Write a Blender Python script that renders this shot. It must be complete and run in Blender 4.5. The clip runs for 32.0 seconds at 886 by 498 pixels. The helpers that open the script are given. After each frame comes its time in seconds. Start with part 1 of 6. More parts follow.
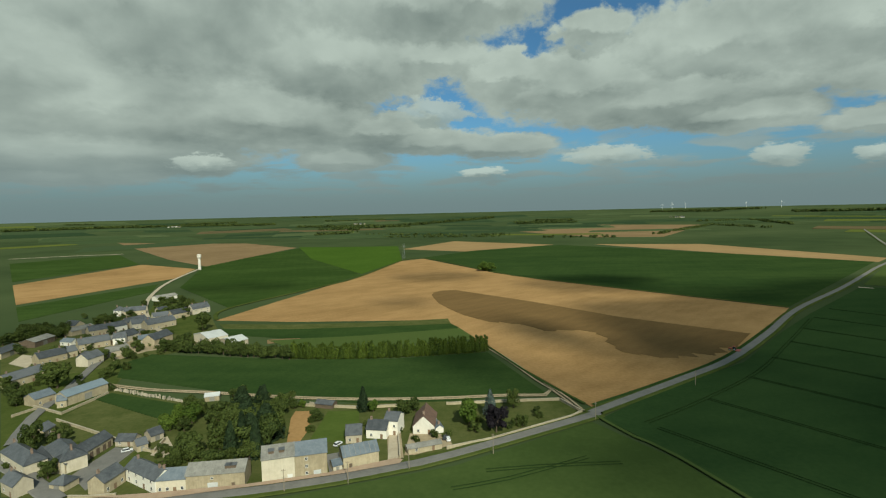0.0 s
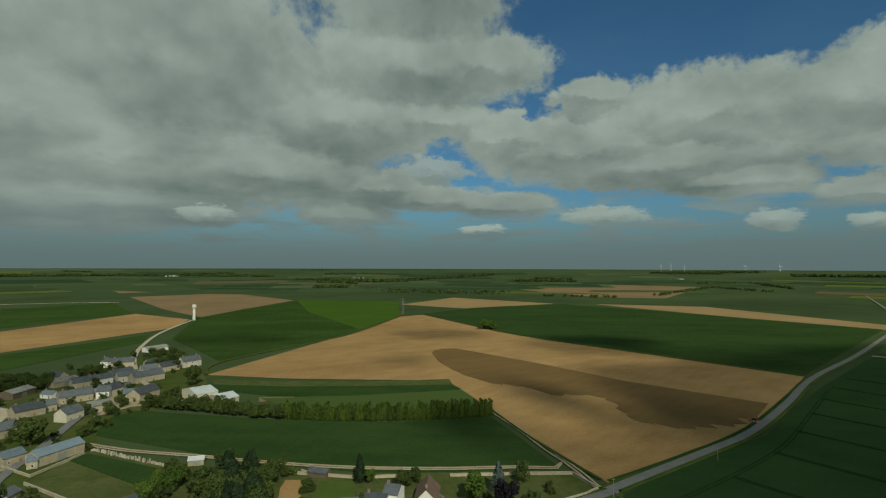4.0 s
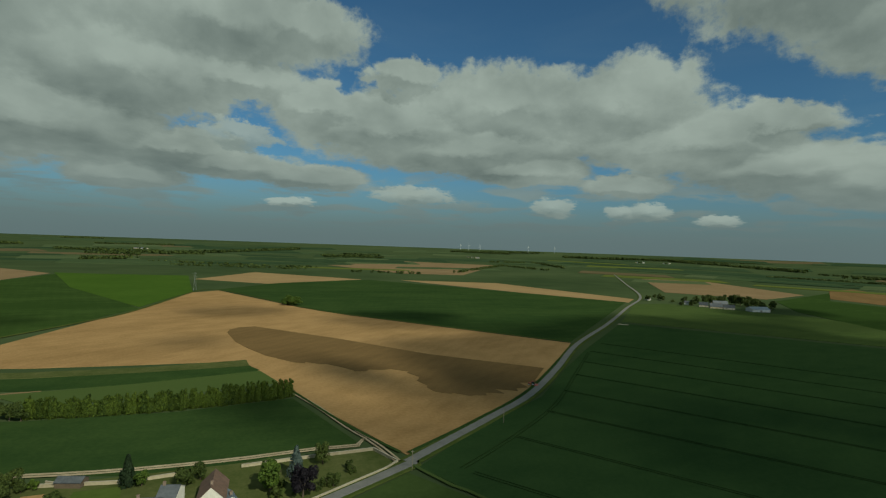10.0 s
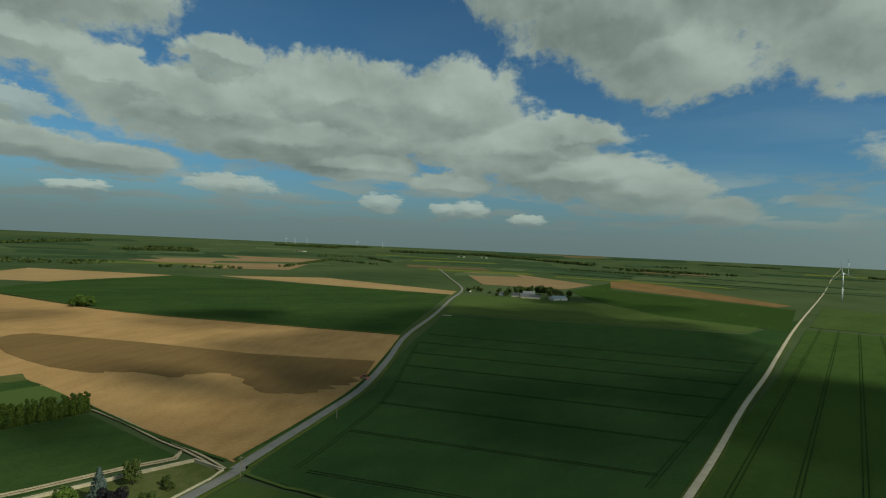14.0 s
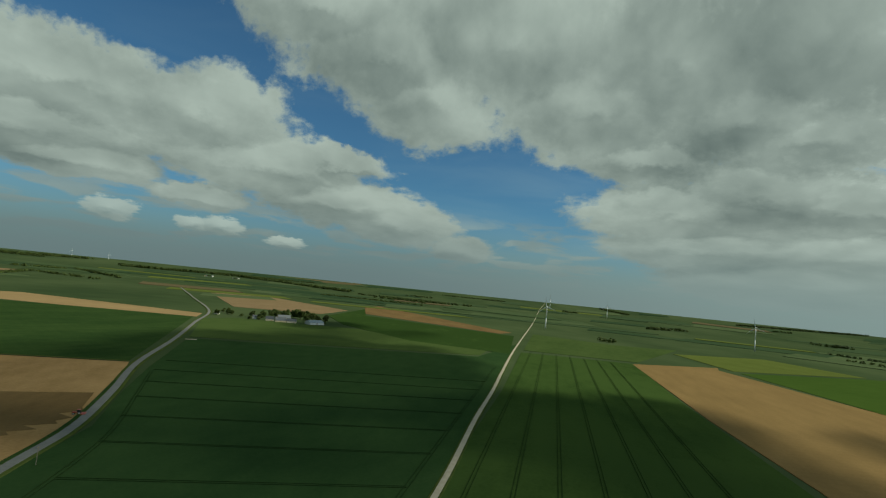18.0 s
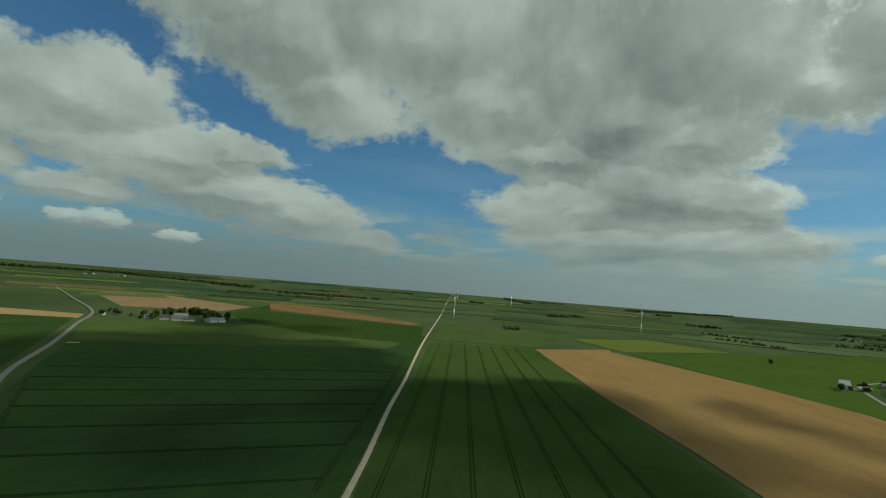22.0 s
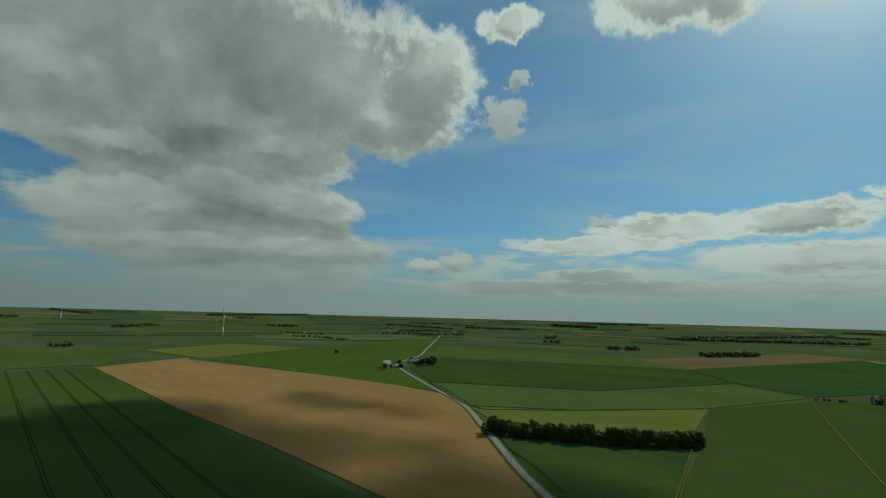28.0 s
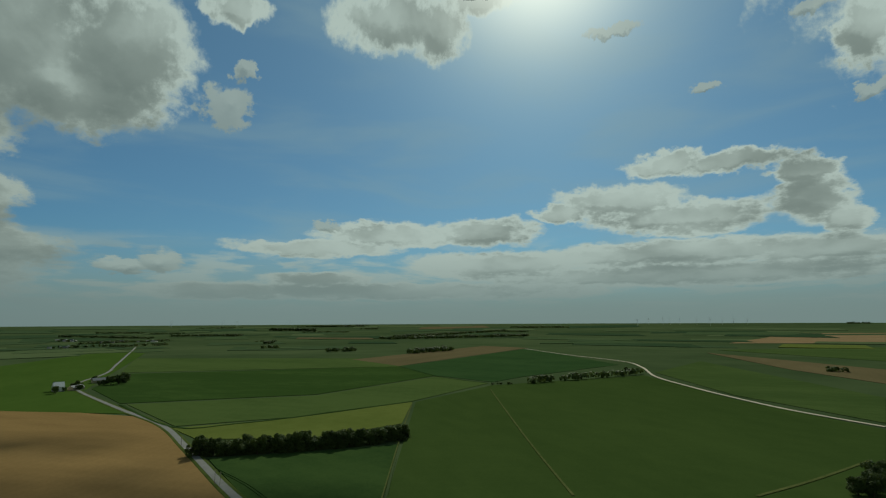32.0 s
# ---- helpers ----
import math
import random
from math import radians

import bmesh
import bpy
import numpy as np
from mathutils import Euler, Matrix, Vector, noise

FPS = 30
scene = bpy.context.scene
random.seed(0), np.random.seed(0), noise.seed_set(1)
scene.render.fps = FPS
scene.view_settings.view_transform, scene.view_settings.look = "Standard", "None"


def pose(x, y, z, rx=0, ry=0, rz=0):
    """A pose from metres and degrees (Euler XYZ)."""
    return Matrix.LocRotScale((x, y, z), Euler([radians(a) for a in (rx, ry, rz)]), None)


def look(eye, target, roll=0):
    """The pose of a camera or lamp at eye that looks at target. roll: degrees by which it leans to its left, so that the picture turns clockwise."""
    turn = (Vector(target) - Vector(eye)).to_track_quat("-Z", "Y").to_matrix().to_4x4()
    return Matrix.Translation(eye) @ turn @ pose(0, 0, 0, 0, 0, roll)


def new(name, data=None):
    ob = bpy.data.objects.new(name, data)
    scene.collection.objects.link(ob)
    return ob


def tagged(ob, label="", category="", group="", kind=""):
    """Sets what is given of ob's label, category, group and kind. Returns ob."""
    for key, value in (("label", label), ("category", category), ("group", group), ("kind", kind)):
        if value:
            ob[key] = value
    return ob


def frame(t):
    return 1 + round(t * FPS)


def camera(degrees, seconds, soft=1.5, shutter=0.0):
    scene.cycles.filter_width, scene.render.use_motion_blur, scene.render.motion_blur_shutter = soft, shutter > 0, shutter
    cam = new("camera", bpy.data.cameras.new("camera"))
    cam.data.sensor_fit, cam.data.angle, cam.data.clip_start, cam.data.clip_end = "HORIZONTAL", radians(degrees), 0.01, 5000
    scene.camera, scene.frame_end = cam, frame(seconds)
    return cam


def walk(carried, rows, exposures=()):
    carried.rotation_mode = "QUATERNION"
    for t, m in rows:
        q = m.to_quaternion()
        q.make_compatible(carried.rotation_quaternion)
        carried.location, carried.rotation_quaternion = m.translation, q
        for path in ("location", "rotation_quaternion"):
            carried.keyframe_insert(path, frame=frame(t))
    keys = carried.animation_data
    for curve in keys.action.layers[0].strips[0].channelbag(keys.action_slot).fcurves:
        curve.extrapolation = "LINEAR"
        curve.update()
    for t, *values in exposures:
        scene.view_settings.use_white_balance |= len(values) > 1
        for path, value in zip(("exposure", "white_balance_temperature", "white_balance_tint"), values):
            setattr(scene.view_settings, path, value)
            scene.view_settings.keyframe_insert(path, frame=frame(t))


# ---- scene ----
cam = camera(81.0, 32.0, soft=1.2)
ROWS = [
    (0, pose(0.00, 0.00, 95.01, 85.77, 1.29, -0.09)),
    (0.5, pose(-2.48, 1.55, 93.14, 92.27, 0.73, 0.55)),
    (1, pose(-3.31, 3.85, 92.05, 97.73, -0.43, 1.32)),
    (1.5, pose(-3.86, 6.41, 91.82, 97.96, 0.04, 1.28)),
    (2, pose(-4.37, 9.24, 92.70, 97.95, -0.16, 0.90)),
    (2.5, pose(-4.45, 9.53, 92.99, 97.63, -0.45, 0.79)),
    (3, pose(-4.52, 9.87, 93.46, 96.67, -0.06, 0.37)),
    (3.5, pose(-4.54, 10.21, 94.07, 95.04, -0.21, 0.41)),
    (4, pose(-4.50, 10.53, 94.77, 91.94, -0.17, -0.24)),
    (4.5, pose(-4.61, 10.94, 95.20, 90.60, 0.56, -0.45)),
    (6.5, pose(-5.45, 12.93, 96.04, 90.71, 0.01, -4.60)),
    (7, pose(-5.36, 13.82, 96.13, 89.14, -0.58, -6.82)),
    (7.5, pose(-5.01, 14.84, 95.85, 89.32, -0.71, -8.95)),
    (8, pose(-4.54, 16.01, 95.49, 89.46, -0.99, -11.34)),
    (8.5, pose(-4.06, 17.24, 95.13, 89.66, -1.70, -13.43)),
    (9, pose(-3.63, 18.35, 94.83, 89.58, -2.21, -16.12)),
    (9.5, pose(-3.06, 19.51, 94.48, 89.73, -1.84, -18.72)),
    (10, pose(-2.48, 20.32, 94.25, 89.66, -2.02, -21.12)),
    (10.5, pose(-2.04, 20.80, 94.17, 89.44, -2.20, -22.76)),
    (11, pose(-1.76, 20.99, 94.24, 89.43, -2.70, -24.93)),
    (11.5, pose(-1.74, 20.88, 94.38, 89.29, -2.59, -27.63)),
    (12, pose(-2.05, 20.59, 94.58, 89.46, -3.16, -29.83)),
    (12.5, pose(-2.77, 20.26, 94.80, 89.55, -2.61, -31.96)),
    (13, pose(-3.80, 19.99, 94.91, 89.59, -2.90, -33.38)),
    (13.5, pose(-5.25, 19.84, 94.96, 89.34, -2.97, -36.70)),
    (14, pose(-6.72, 19.86, 94.89, 89.76, -2.62, -39.95)),
    (14.5, pose(-7.94, 20.01, 94.67, 90.58, -3.20, -42.65)),
    (16.5, pose(-10.11, 21.03, 93.88, 91.92, -4.72, -55.46)),
    (17, pose(-10.70, 21.36, 93.60, 92.41, -4.84, -59.15)),
    (17.5, pose(-11.43, 21.69, 93.26, 92.22, -5.66, -63.01)),
    (18, pose(-12.38, 22.01, 92.83, 94.51, -5.78, -66.37)),
    (18.5, pose(-13.47, 22.28, 92.43, 96.56, -4.31, -69.02)),
    (19, pose(-14.56, 22.52, 92.16, 95.05, -4.87, -71.69)),
    (19.5, pose(-15.62, 22.70, 91.92, 95.16, -4.42, -74.53)),
    (20, pose(-16.52, 22.85, 91.72, 93.94, -4.43, -75.26)),
    (20.5, pose(-17.24, 22.95, 91.50, 95.95, -4.97, -75.37)),
    (21, pose(-17.76, 23.04, 91.36, 94.73, -4.68, -75.34)),
    (21.5, pose(-18.12, 23.11, 91.24, 94.54, -5.01, -75.88)),
    (22, pose(-18.33, 23.17, 91.14, 94.64, -4.54, -76.48)),
    (22.5, pose(-18.34, 23.22, 91.03, 94.76, -4.73, -76.37)),
    (23, pose(-18.18, 23.24, 90.94, 94.80, -4.30, -77.02)),
    (23.5, pose(-17.83, 23.25, 90.85, 93.75, -4.52, -81.08)),
    (24, pose(-17.58, 23.27, 90.73, 94.69, -3.74, -86.01)),
    (24.5, pose(-17.27, 23.36, 90.63, 95.65, -2.77, -91.00)),
    (25, pose(-16.81, 23.55, 90.60, 95.76, -2.35, -95.29)),
    (25.5, pose(-16.43, 23.70, 90.59, 96.47, -1.76, -99.62)),
    (27.5, pose(-15.83, 23.84, 90.69, 97.41, -0.89, -116.80)),
    (28, pose(-15.53, 23.80, 91.01, 97.36, -1.52, -120.15)),
    (28.5, pose(-15.13, 23.65, 91.51, 97.38, -1.13, -123.84)),
    (29, pose(-14.72, 23.41, 92.06, 97.16, -0.91, -128.10)),
    (29.5, pose(-14.40, 23.16, 92.56, 97.35, -0.08, -132.00)),
    (30, pose(-14.18, 22.97, 92.96, 97.52, 0.08, -135.72)),
    (30.5, pose(-14.04, 22.86, 93.29, 97.56, 0.19, -138.51)),
    (31, pose(-13.95, 22.85, 93.54, 97.67, 0.22, -142.46)),
    (31.5, pose(-13.89, 22.93, 93.70, 98.00, 0.10, -146.27)),
    (32, pose(-13.82, 23.04, 93.81, 97.99, 0.26, -150.09)),
]
EXPOSURES = [(0.0, 0.03, 6500, -2), (0.8, -0.22, 6500, -3), (2.0, -0.40, 6450, -4), (4.0, -0.5, 6450, -4), (9.0, -0.47, 6450, -4), (13.0, -0.3, 6450, -4), (22.0, -0.18, 6400, -4), (25.0, -0.2, 6350, -5), (28.0, -0.42, 6300, -5), (30.0, -0.45, 6300, -5), (31.0, -0.6, 6250, -5), (32.0, -0.66, 6250, -5)]
walk(cam, ROWS, EXPOSURES)

# ---- world, sun ----
SUN_AZ, SUN_EL = 162.0, 38.0
world = bpy.data.worlds.new("sky")
scene.world = world
world.use_nodes = True
wt = world.node_tree
wt.nodes.clear()


def wn(kind, **kw):
    n = wt.nodes.new(kind)
    for k, v in kw.items():
        if k == "op":
            n.operation = v
        elif k == "clamp":
            n.use_clamp = v
    return n


def wmath(op, a, b=None, c=None, clamp=False):
    n = wn("ShaderNodeMath", op=op, clamp=clamp)
    for i, v in enumerate((a, b, c)):
        if v is None:
            continue
        if isinstance(v, (int, float)):
            n.inputs[i].default_value = v
        else:
            wt.links.new(v, n.inputs[i])
    return n.outputs[0]


def wramp(value, lo, hi, to_lo=0.0, to_hi=1.0):
    n = wt.nodes.new("ShaderNodeMapRange")
    n.interpolation_type = "SMOOTHSTEP"
    wt.links.new(value, n.inputs["Value"])
    for k, v in (("From Min", lo), ("From Max", hi), ("To Min", to_lo), ("To Max", to_hi)):
        n.inputs[k].default_value = v
    return n.outputs["Result"]


def wmix(fac, a, b):
    n = wt.nodes.new("ShaderNodeMix")
    n.data_type = "RGBA"
    wt.links.new(fac, n.inputs["Factor"])
    for key, v in (("A", a), ("B", b)):
        sock = [s for s in n.inputs if s.name == key and s.type == "RGBA"][0]
        if isinstance(v, tuple):
            sock.default_value = (*v, 1)
        else:
            wt.links.new(v, sock)
    return [s for s in n.outputs if s.type == "RGBA"][0]


def wnoise(vec, scale, detail=6.0, rough=0.55, distortion=0.0):
    n = wt.nodes.new("ShaderNodeTexNoise")
    wt.links.new(vec, n.inputs["Vector"])
    n.inputs["Scale"].default_value, n.inputs["Detail"].default_value = scale, detail
    n.inputs["Roughness"].default_value, n.inputs["Distortion"].default_value = rough, distortion
    return n.outputs["Fac"]


coord = wt.nodes.new("ShaderNodeTexCoord").outputs["Generated"]
turned = wt.nodes.new("ShaderNodeVectorRotate")
turned.rotation_type = "Z_AXIS"
turned.inputs["Angle"].default_value = radians(75.0)
wt.links.new(coord, turned.inputs["Vector"])
sep = wt.nodes.new("ShaderNodeSeparateXYZ")
wt.links.new(turned.outputs["Vector"], sep.inputs[0])
azim = wmath("MULTIPLY", wmath("ARCTAN2", sep.outputs["X"], sep.outputs["Y"]), 57.29578)
elev = wmath("MULTIPLY", wmath("ARCSINE", sep.outputs["Z"]), 57.29578)
place = wt.nodes.new("ShaderNodeCombineXYZ")
wt.links.new(azim, place.inputs[0])
wt.links.new(elev, place.inputs[1])

# cloud banks: azimuth from the middle of the turn, elevation, half width, half height, in degrees
CUMULI = [(-75.7, 10.5, 4.2, 1.5), (-99.4, 5.3, 2.9, 0.9), (-57.5, 5.4, 5.0, 1.1), (-42.2, 4.5, 2.4, 1.1), (-35.0, 4.1, 1.8, 0.9), (-32.4, 4.2, 2.4, 0.9), (-25.8, 3.3, 2.1, 0.6), (-70.4, 4.1, 2.8, 0.5), (51.8, 21.7, 2.9, 2.2), (53.2, 25.4, 1.2, 1.0), (62.4, 10.3, 1.6, 0.8), (46.3, 5.9, 2.0, 1.1), (43.6, 5.4, 2.6, 0.8), (103.4, 22.7, 1.5, 0.6), (94.6, 29.3, 3.0, 0.6), (112.5, 27.2, 2.1, 0.8), (116.4, 19.6, 1.4, 0.8)]
CLOUDS = []
# west bank
CLOUDS += [(-105.3, 19.9, 21.1, 9.0), (-113.3, 13.1, 12.7, 10.2), (-107.4, 10.5, 15.9, 5.7), (-93.2, 10.1, 12.2, 3.7), (-109.5, 6.2, 15.2, 3.0), (-99.6, 5.1, 4.6, 1.3), (-111.9, 4.0, 5.8, 1.1), (-78.0, 21.2, 14.0, 4.6), (-69.8, 21.4, 6.7, 3.1), (-85.7, 15.5, 12.4, 4.9), (-75.5, 15.9, 7.0, 2.6), (-92.5, 9.8, 10.4, 4.0), (-80.3, 8.8, 6.6, 1.8), (-78.0, 7.6, 8.6, 1.7), (-85.4, 5.8, 5.6, 1.5)]
CLOUDS += [(-79.0, 30.0, 13.0, 7.0)]
# north bank
CLOUDS += [(-58.6, 18.0, 4.1, 1.9), (-67.7, 14.1, 5.5, 2.4), (-59.6, 12.5, 13.3, 3.5), (-47.4, 15.3, 11.0, 3.9), (-52.1, 10.6, 14.4, 3.2), (-46.0, 8.6, 8.5, 1.9), (-68.1, 6.8, 6.1, 1.4), (-35.2, 15.1, 8.7, 4.5), (-28.9, 11.1, 12.7, 3.3), (-21.0, 12.5, 4.6, 1.8), (-20.3, 8.2, 9.9, 2.7), (-14.0, 6.8, 7.1, 2.6), (-7.1, 4.7, 3.5, 1.6), (-34.8, 6.8, 4.9, 1.3)]
# great bank
CLOUDS += [(-25.1, 27.7, 10.3, 4.0), (-17.3, 24.2, 12.2, 5.6), (-11.4, 20.0, 7.4, 5.3), (-3.2, 26.6, 17.8, 7.8), (6.2, 20.5, 12.6, 6.1), (14.9, 24.6, 15.1, 9.2), (27.7, 24.0, 10.9, 7.8), (20.4, 18.8, 10.2, 4.9), (12.4, 15.3, 8.1, 2.7), (15.3, 10.1, 10.7, 3.7), (22.1, 11.7, 8.1, 4.3), (28.9, 10.4, 5.3, 3.3), (18.1, 6.7, 10.8, 2.4), (29.8, 6.9, 6.9, 2.4), (25.4, 4.2, 11.3, 2.1)]
# great bank east side
CLOUDS += [(29.0, 24.8, 16.6, 8.0), (41.5, 25.0, 6.9, 6.0), (38.2, 20.7, 8.6, 3.8), (26.4, 16.9, 9.2, 3.5), (23.8, 11.2, 7.7, 4.8), (31.0, 10.2, 4.3, 2.6), (29.4, 6.5, 9.5, 2.8), (24.8, 3.7, 12.6, 2.7)]
# banks round the sun
CLOUDS += [(69.6, 31.5, 7.4, 3.0), (74.3, 30.8, 3.6, 3.2), (52.0, 30.8, 3.4, 1.5), (79.7, 33.3, 3.9, 1.4), (116.1, 24.1, 2.2, 2.9), (99.2, 15.7, 4.7, 1.3), (105.3, 15.2, 5.7, 1.2), (110.7, 13.6, 2.3, 1.8), (111.3, 10.9, 3.0, 2.4), (113.6, 8.9, 1.8, 1.4), (94.0, 12.3, 6.5, 2.0), (99.9, 10.2, 9.7, 1.7), (88.6, 11.5, 3.5, 0.9)]
# low bands
CLOUDS += [(69.2, 9.4, 7.9, 1.5), (79.9, 9.6, 6.2, 1.7), (61.3, 7.9, 9.2, 0.9), (61.4, 4.6, 6.4, 0.9), (81.1, 6.1, 10.2, 1.7), (99.7, 6.8, 18.1, 1.5), (111.3, 6.4, 8.0, 1.5), (69.9, 3.3, 23.9, 1.1), (99.5, 4.6, 22.3, 1.3), (52.4, 3.2, 9.3, 1.0)]
# outside the view the same broken cloud goes on
CLOUDS += [(-150, 25, 30, 12), (-110, 40, 25, 14), (-75, 50, 30, 12), (-10, 52, 30, 12), (45, 50, 26, 10), (140, 30, 26, 14), (150, 60, 40, 12), (-160, 60, 30, 10)]
# the pattern is finer towards the horizon, as on a deck of cloud seen from below
depth_y = wmath("MULTIPLY", wmath("LOGARITHM", wmath("ADD", wmath("MAXIMUM", elev, 0.0), 5.0), 2.71828), 2.4)
pattern = wt.nodes.new("ShaderNodeCombineXYZ")
wt.links.new(wmath("MULTIPLY", azim, 0.085), pattern.inputs[0])
wt.links.new(depth_y, pattern.inputs[1])
raised = wt.nodes.new("ShaderNodeVectorMath")
raised.operation = "ADD"
raised.inputs[1].default_value = (0.05, 0.20, 0.0)
wt.links.new(pattern.outputs[0], raised.inputs[0])


def puffs(vec, scale, detail, rough):
    """Rounded heads of cloud: high in the middle of each cell."""
    n = wt.nodes.new("ShaderNodeTexVoronoi")
    n.feature, n.normalize = "SMOOTH_F1", True
    n.inputs["Smoothness"].default_value = 0.6
    n.inputs["Scale"].default_value, n.inputs["Detail"].default_value, n.inputs["Roughness"].default_value = scale, detail, rough
    wt.links.new(vec, n.inputs["Vector"])
    return n.outputs["Distance"]


def swirl(vec, scale, detail, rough, size):
    """The place pushed about by noise, so that no edge stays smooth."""
    tex = wt.nodes.new("ShaderNodeTexNoise")
    tex.inputs["Scale"].default_value, tex.inputs["Detail"].default_value, tex.inputs["Roughness"].default_value = scale, detail, rough
    wt.links.new(pattern.outputs[0], tex.inputs["Vector"])
    off = wt.nodes.new("ShaderNodeVectorMath")
    off.operation = "MULTIPLY_ADD"
    off.inputs[1].default_value = (size[0], size[1], 0.0)
    off.inputs[2].default_value = (-size[0] / 2, -size[1] / 2, 0.0)
    wt.links.new(tex.outputs["Color"], off.inputs[0])
    calm = wt.nodes.new("ShaderNodeVectorMath")
    calm.operation = "SCALE"
    wt.links.new(off.outputs[0], calm.inputs[0])
    wt.links.new(wramp(elev, 3.0, 16.0, 0.35, 1.0), calm.inputs["Scale"])
    out = wt.nodes.new("ShaderNodeVectorMath")
    out.operation = "ADD"
    wt.links.new(vec, out.inputs[0])
    wt.links.new(calm.outputs[0], out.inputs[1])
    return out.outputs[0]


warped = swirl(place.outputs[0], 3.2, 8.0, 0.62, (6.0, 3.8))
bent = swirl(pattern.outputs[0], 3.0, 4.0, 0.6, (0.35, 0.35))
bent_up = swirl(raised.outputs[0], 3.0, 4.0, 0.6, (0.35, 0.35))
billow = wnoise(pattern.outputs[0], 1.7, 8.0, 0.52, 0.2)
above = wnoise(raised.outputs[0], 1.7, 8.0, 0.52, 0.2)
heads, heads_up = puffs(bent, 2.1, 3.0, 0.55), puffs(bent_up, 2.1, 3.0, 0.55)
lifted = wt.nodes.new("ShaderNodeVectorMath")
lifted.operation = "ADD"
lifted.inputs[1].default_value = (0.4, 1.2, 0.0)
wt.links.new(warped, lifted.inputs[0])


def bank(vec, blend, rows):
    """How far a direction lies from the middle of the nearest cloud bank, in half widths."""
    out = None
    for a, e, w, h in rows:
        ma = wt.nodes.new("ShaderNodeVectorMath")
        ma.operation = "MULTIPLY_ADD"
        ma.inputs[1].default_value = (1 / w, 1 / h, 0)
        ma.inputs[2].default_value = (-a / w, -e / h, 0)
        wt.links.new(vec, ma.inputs[0])
        ln = wt.nodes.new("ShaderNodeVectorMath")
        ln.operation = "LENGTH"
        wt.links.new(ma.outputs[0], ln.inputs[0])
        out = ln.outputs["Value"] if out is None else wmath("SMOOTH_MIN", out, ln.outputs["Value"], blend)
    return out


near = bank(warped, 0.15, CLOUDS)
near_up = bank(lifted.outputs[0], 0.15, CLOUDS)
sunward = wt.nodes.new("ShaderNodeVectorMath")
sunward.operation = "DOT_PRODUCT"
sunward.inputs[1].default_value = (math.sin(radians(SUN_AZ)) * math.cos(radians(SUN_EL)), math.cos(radians(SUN_AZ)) * math.cos(radians(SUN_EL)), math.sin(radians(SUN_EL)))
wt.links.new(coord, sunward.inputs[0])
to_sun = sunward.outputs["Value"]
backlit = wramp(to_sun, 0.35, 0.95)
clear_air = wramp(elev, 1.0, 9.0, 0.5, 1.0)
frill = wnoise(pattern.outputs[0], 8.0, 7.0, 0.62)
ragged = wmath("ADD", wmath("MULTIPLY", wmath("SUBTRACT", billow, 0.5), 0.8), wmath("ADD", wmath("MULTIPLY", wmath("SUBTRACT", heads, 0.42), 0.45), wmath("MULTIPLY", wmath("SUBTRACT", frill, 0.5), 0.55)))
edge = wmath("ADD", near, wmath("MULTIPLY", wramp(elev, 3.0, 14.0, 0.7, 1.0), ragged))
# long thin streaks of far cloud low over the land
streak_vec = wt.nodes.new("ShaderNodeMapping")
streak_vec.inputs["Scale"].default_value = (1.1, 1.9, 1.0)
wt.links.new(pattern.outputs[0], streak_vec.inputs["Vector"])
streaks = wmath("MULTIPLY", wramp(wnoise(streak_vec.outputs[0], 1.6, 6.0, 0.55, 0.3), 0.46, 0.60), wmath("MULTIPLY", wramp(elev, 0.5, 3.0), wramp(elev, 9.5, 5.5)))
cover = wmath("MAXIMUM", wramp(edge, 1.10, 0.80), wmath("MULTIPLY", streaks, 0.75))
broad = wnoise(pattern.outputs[0], 0.9, 3.0, 0.5)
relief = wmath("ADD", wmath("MULTIPLY", wmath("SUBTRACT", above, billow), 0.68), wmath("MULTIPLY", wmath("SUBTRACT", heads_up, heads), 0.42))
lit_top = wmath("MULTIPLY", wmath("MINIMUM", wmath("MAXIMUM", wmath("SUBTRACT", near_up, near), -0.12), 0.20), 1.1)
body = wmath("MULTIPLY", wmath("SUBTRACT", wramp(broad, 0.30, 0.70), 0.5), 0.42)
shape = wmath("MULTIPLY", wmath("ADD", relief, wmath("MULTIPLY", lit_top, wmath("SUBTRACT", 1.0, wmath("MULTIPLY", backlit, 0.5)))), clear_air)
core = wmath("MULTIPLY", wmath("MULTIPLY", wramp(edge, 0.95, 0.25), wmath("MULTIPLY", wramp(to_sun, 0.10, 0.55), wramp(to_sun, 0.90, 0.72))), -0.10)
thin = wmath("MULTIPLY", wramp(wmath("ADD", edge, wmath("MULTIPLY", wmath("SUBTRACT", frill, 0.5), 0.8)), 0.45, 1.05), wmath("ADD", wmath("MULTIPLY", backlit, 0.26), 0.12))
calm_light = wmath("SUBTRACT", 1.0, wmath("MULTIPLY", backlit, 0.45))
lightness = wmath("ADD", wmath("ADD", wmath("ADD", wmath("MULTIPLY", body, calm_light), core), wmath("ADD", wmath("MULTIPLY", wramp(to_sun, 0.60, 0.95), 0.14), 0.56)), wmath("ADD", wmath("ADD", wmath("MULTIPLY", shape, calm_light), wmath("MULTIPLY", wmath("MULTIPLY", wramp(to_sun, 0.40, 0.80), wramp(elev, 14.0, 5.0)), 0.15)), thin), clamp=True)
cloud = wmix(lightness, (0.150, 0.184, 0.180), (0.465, 0.514, 0.482))
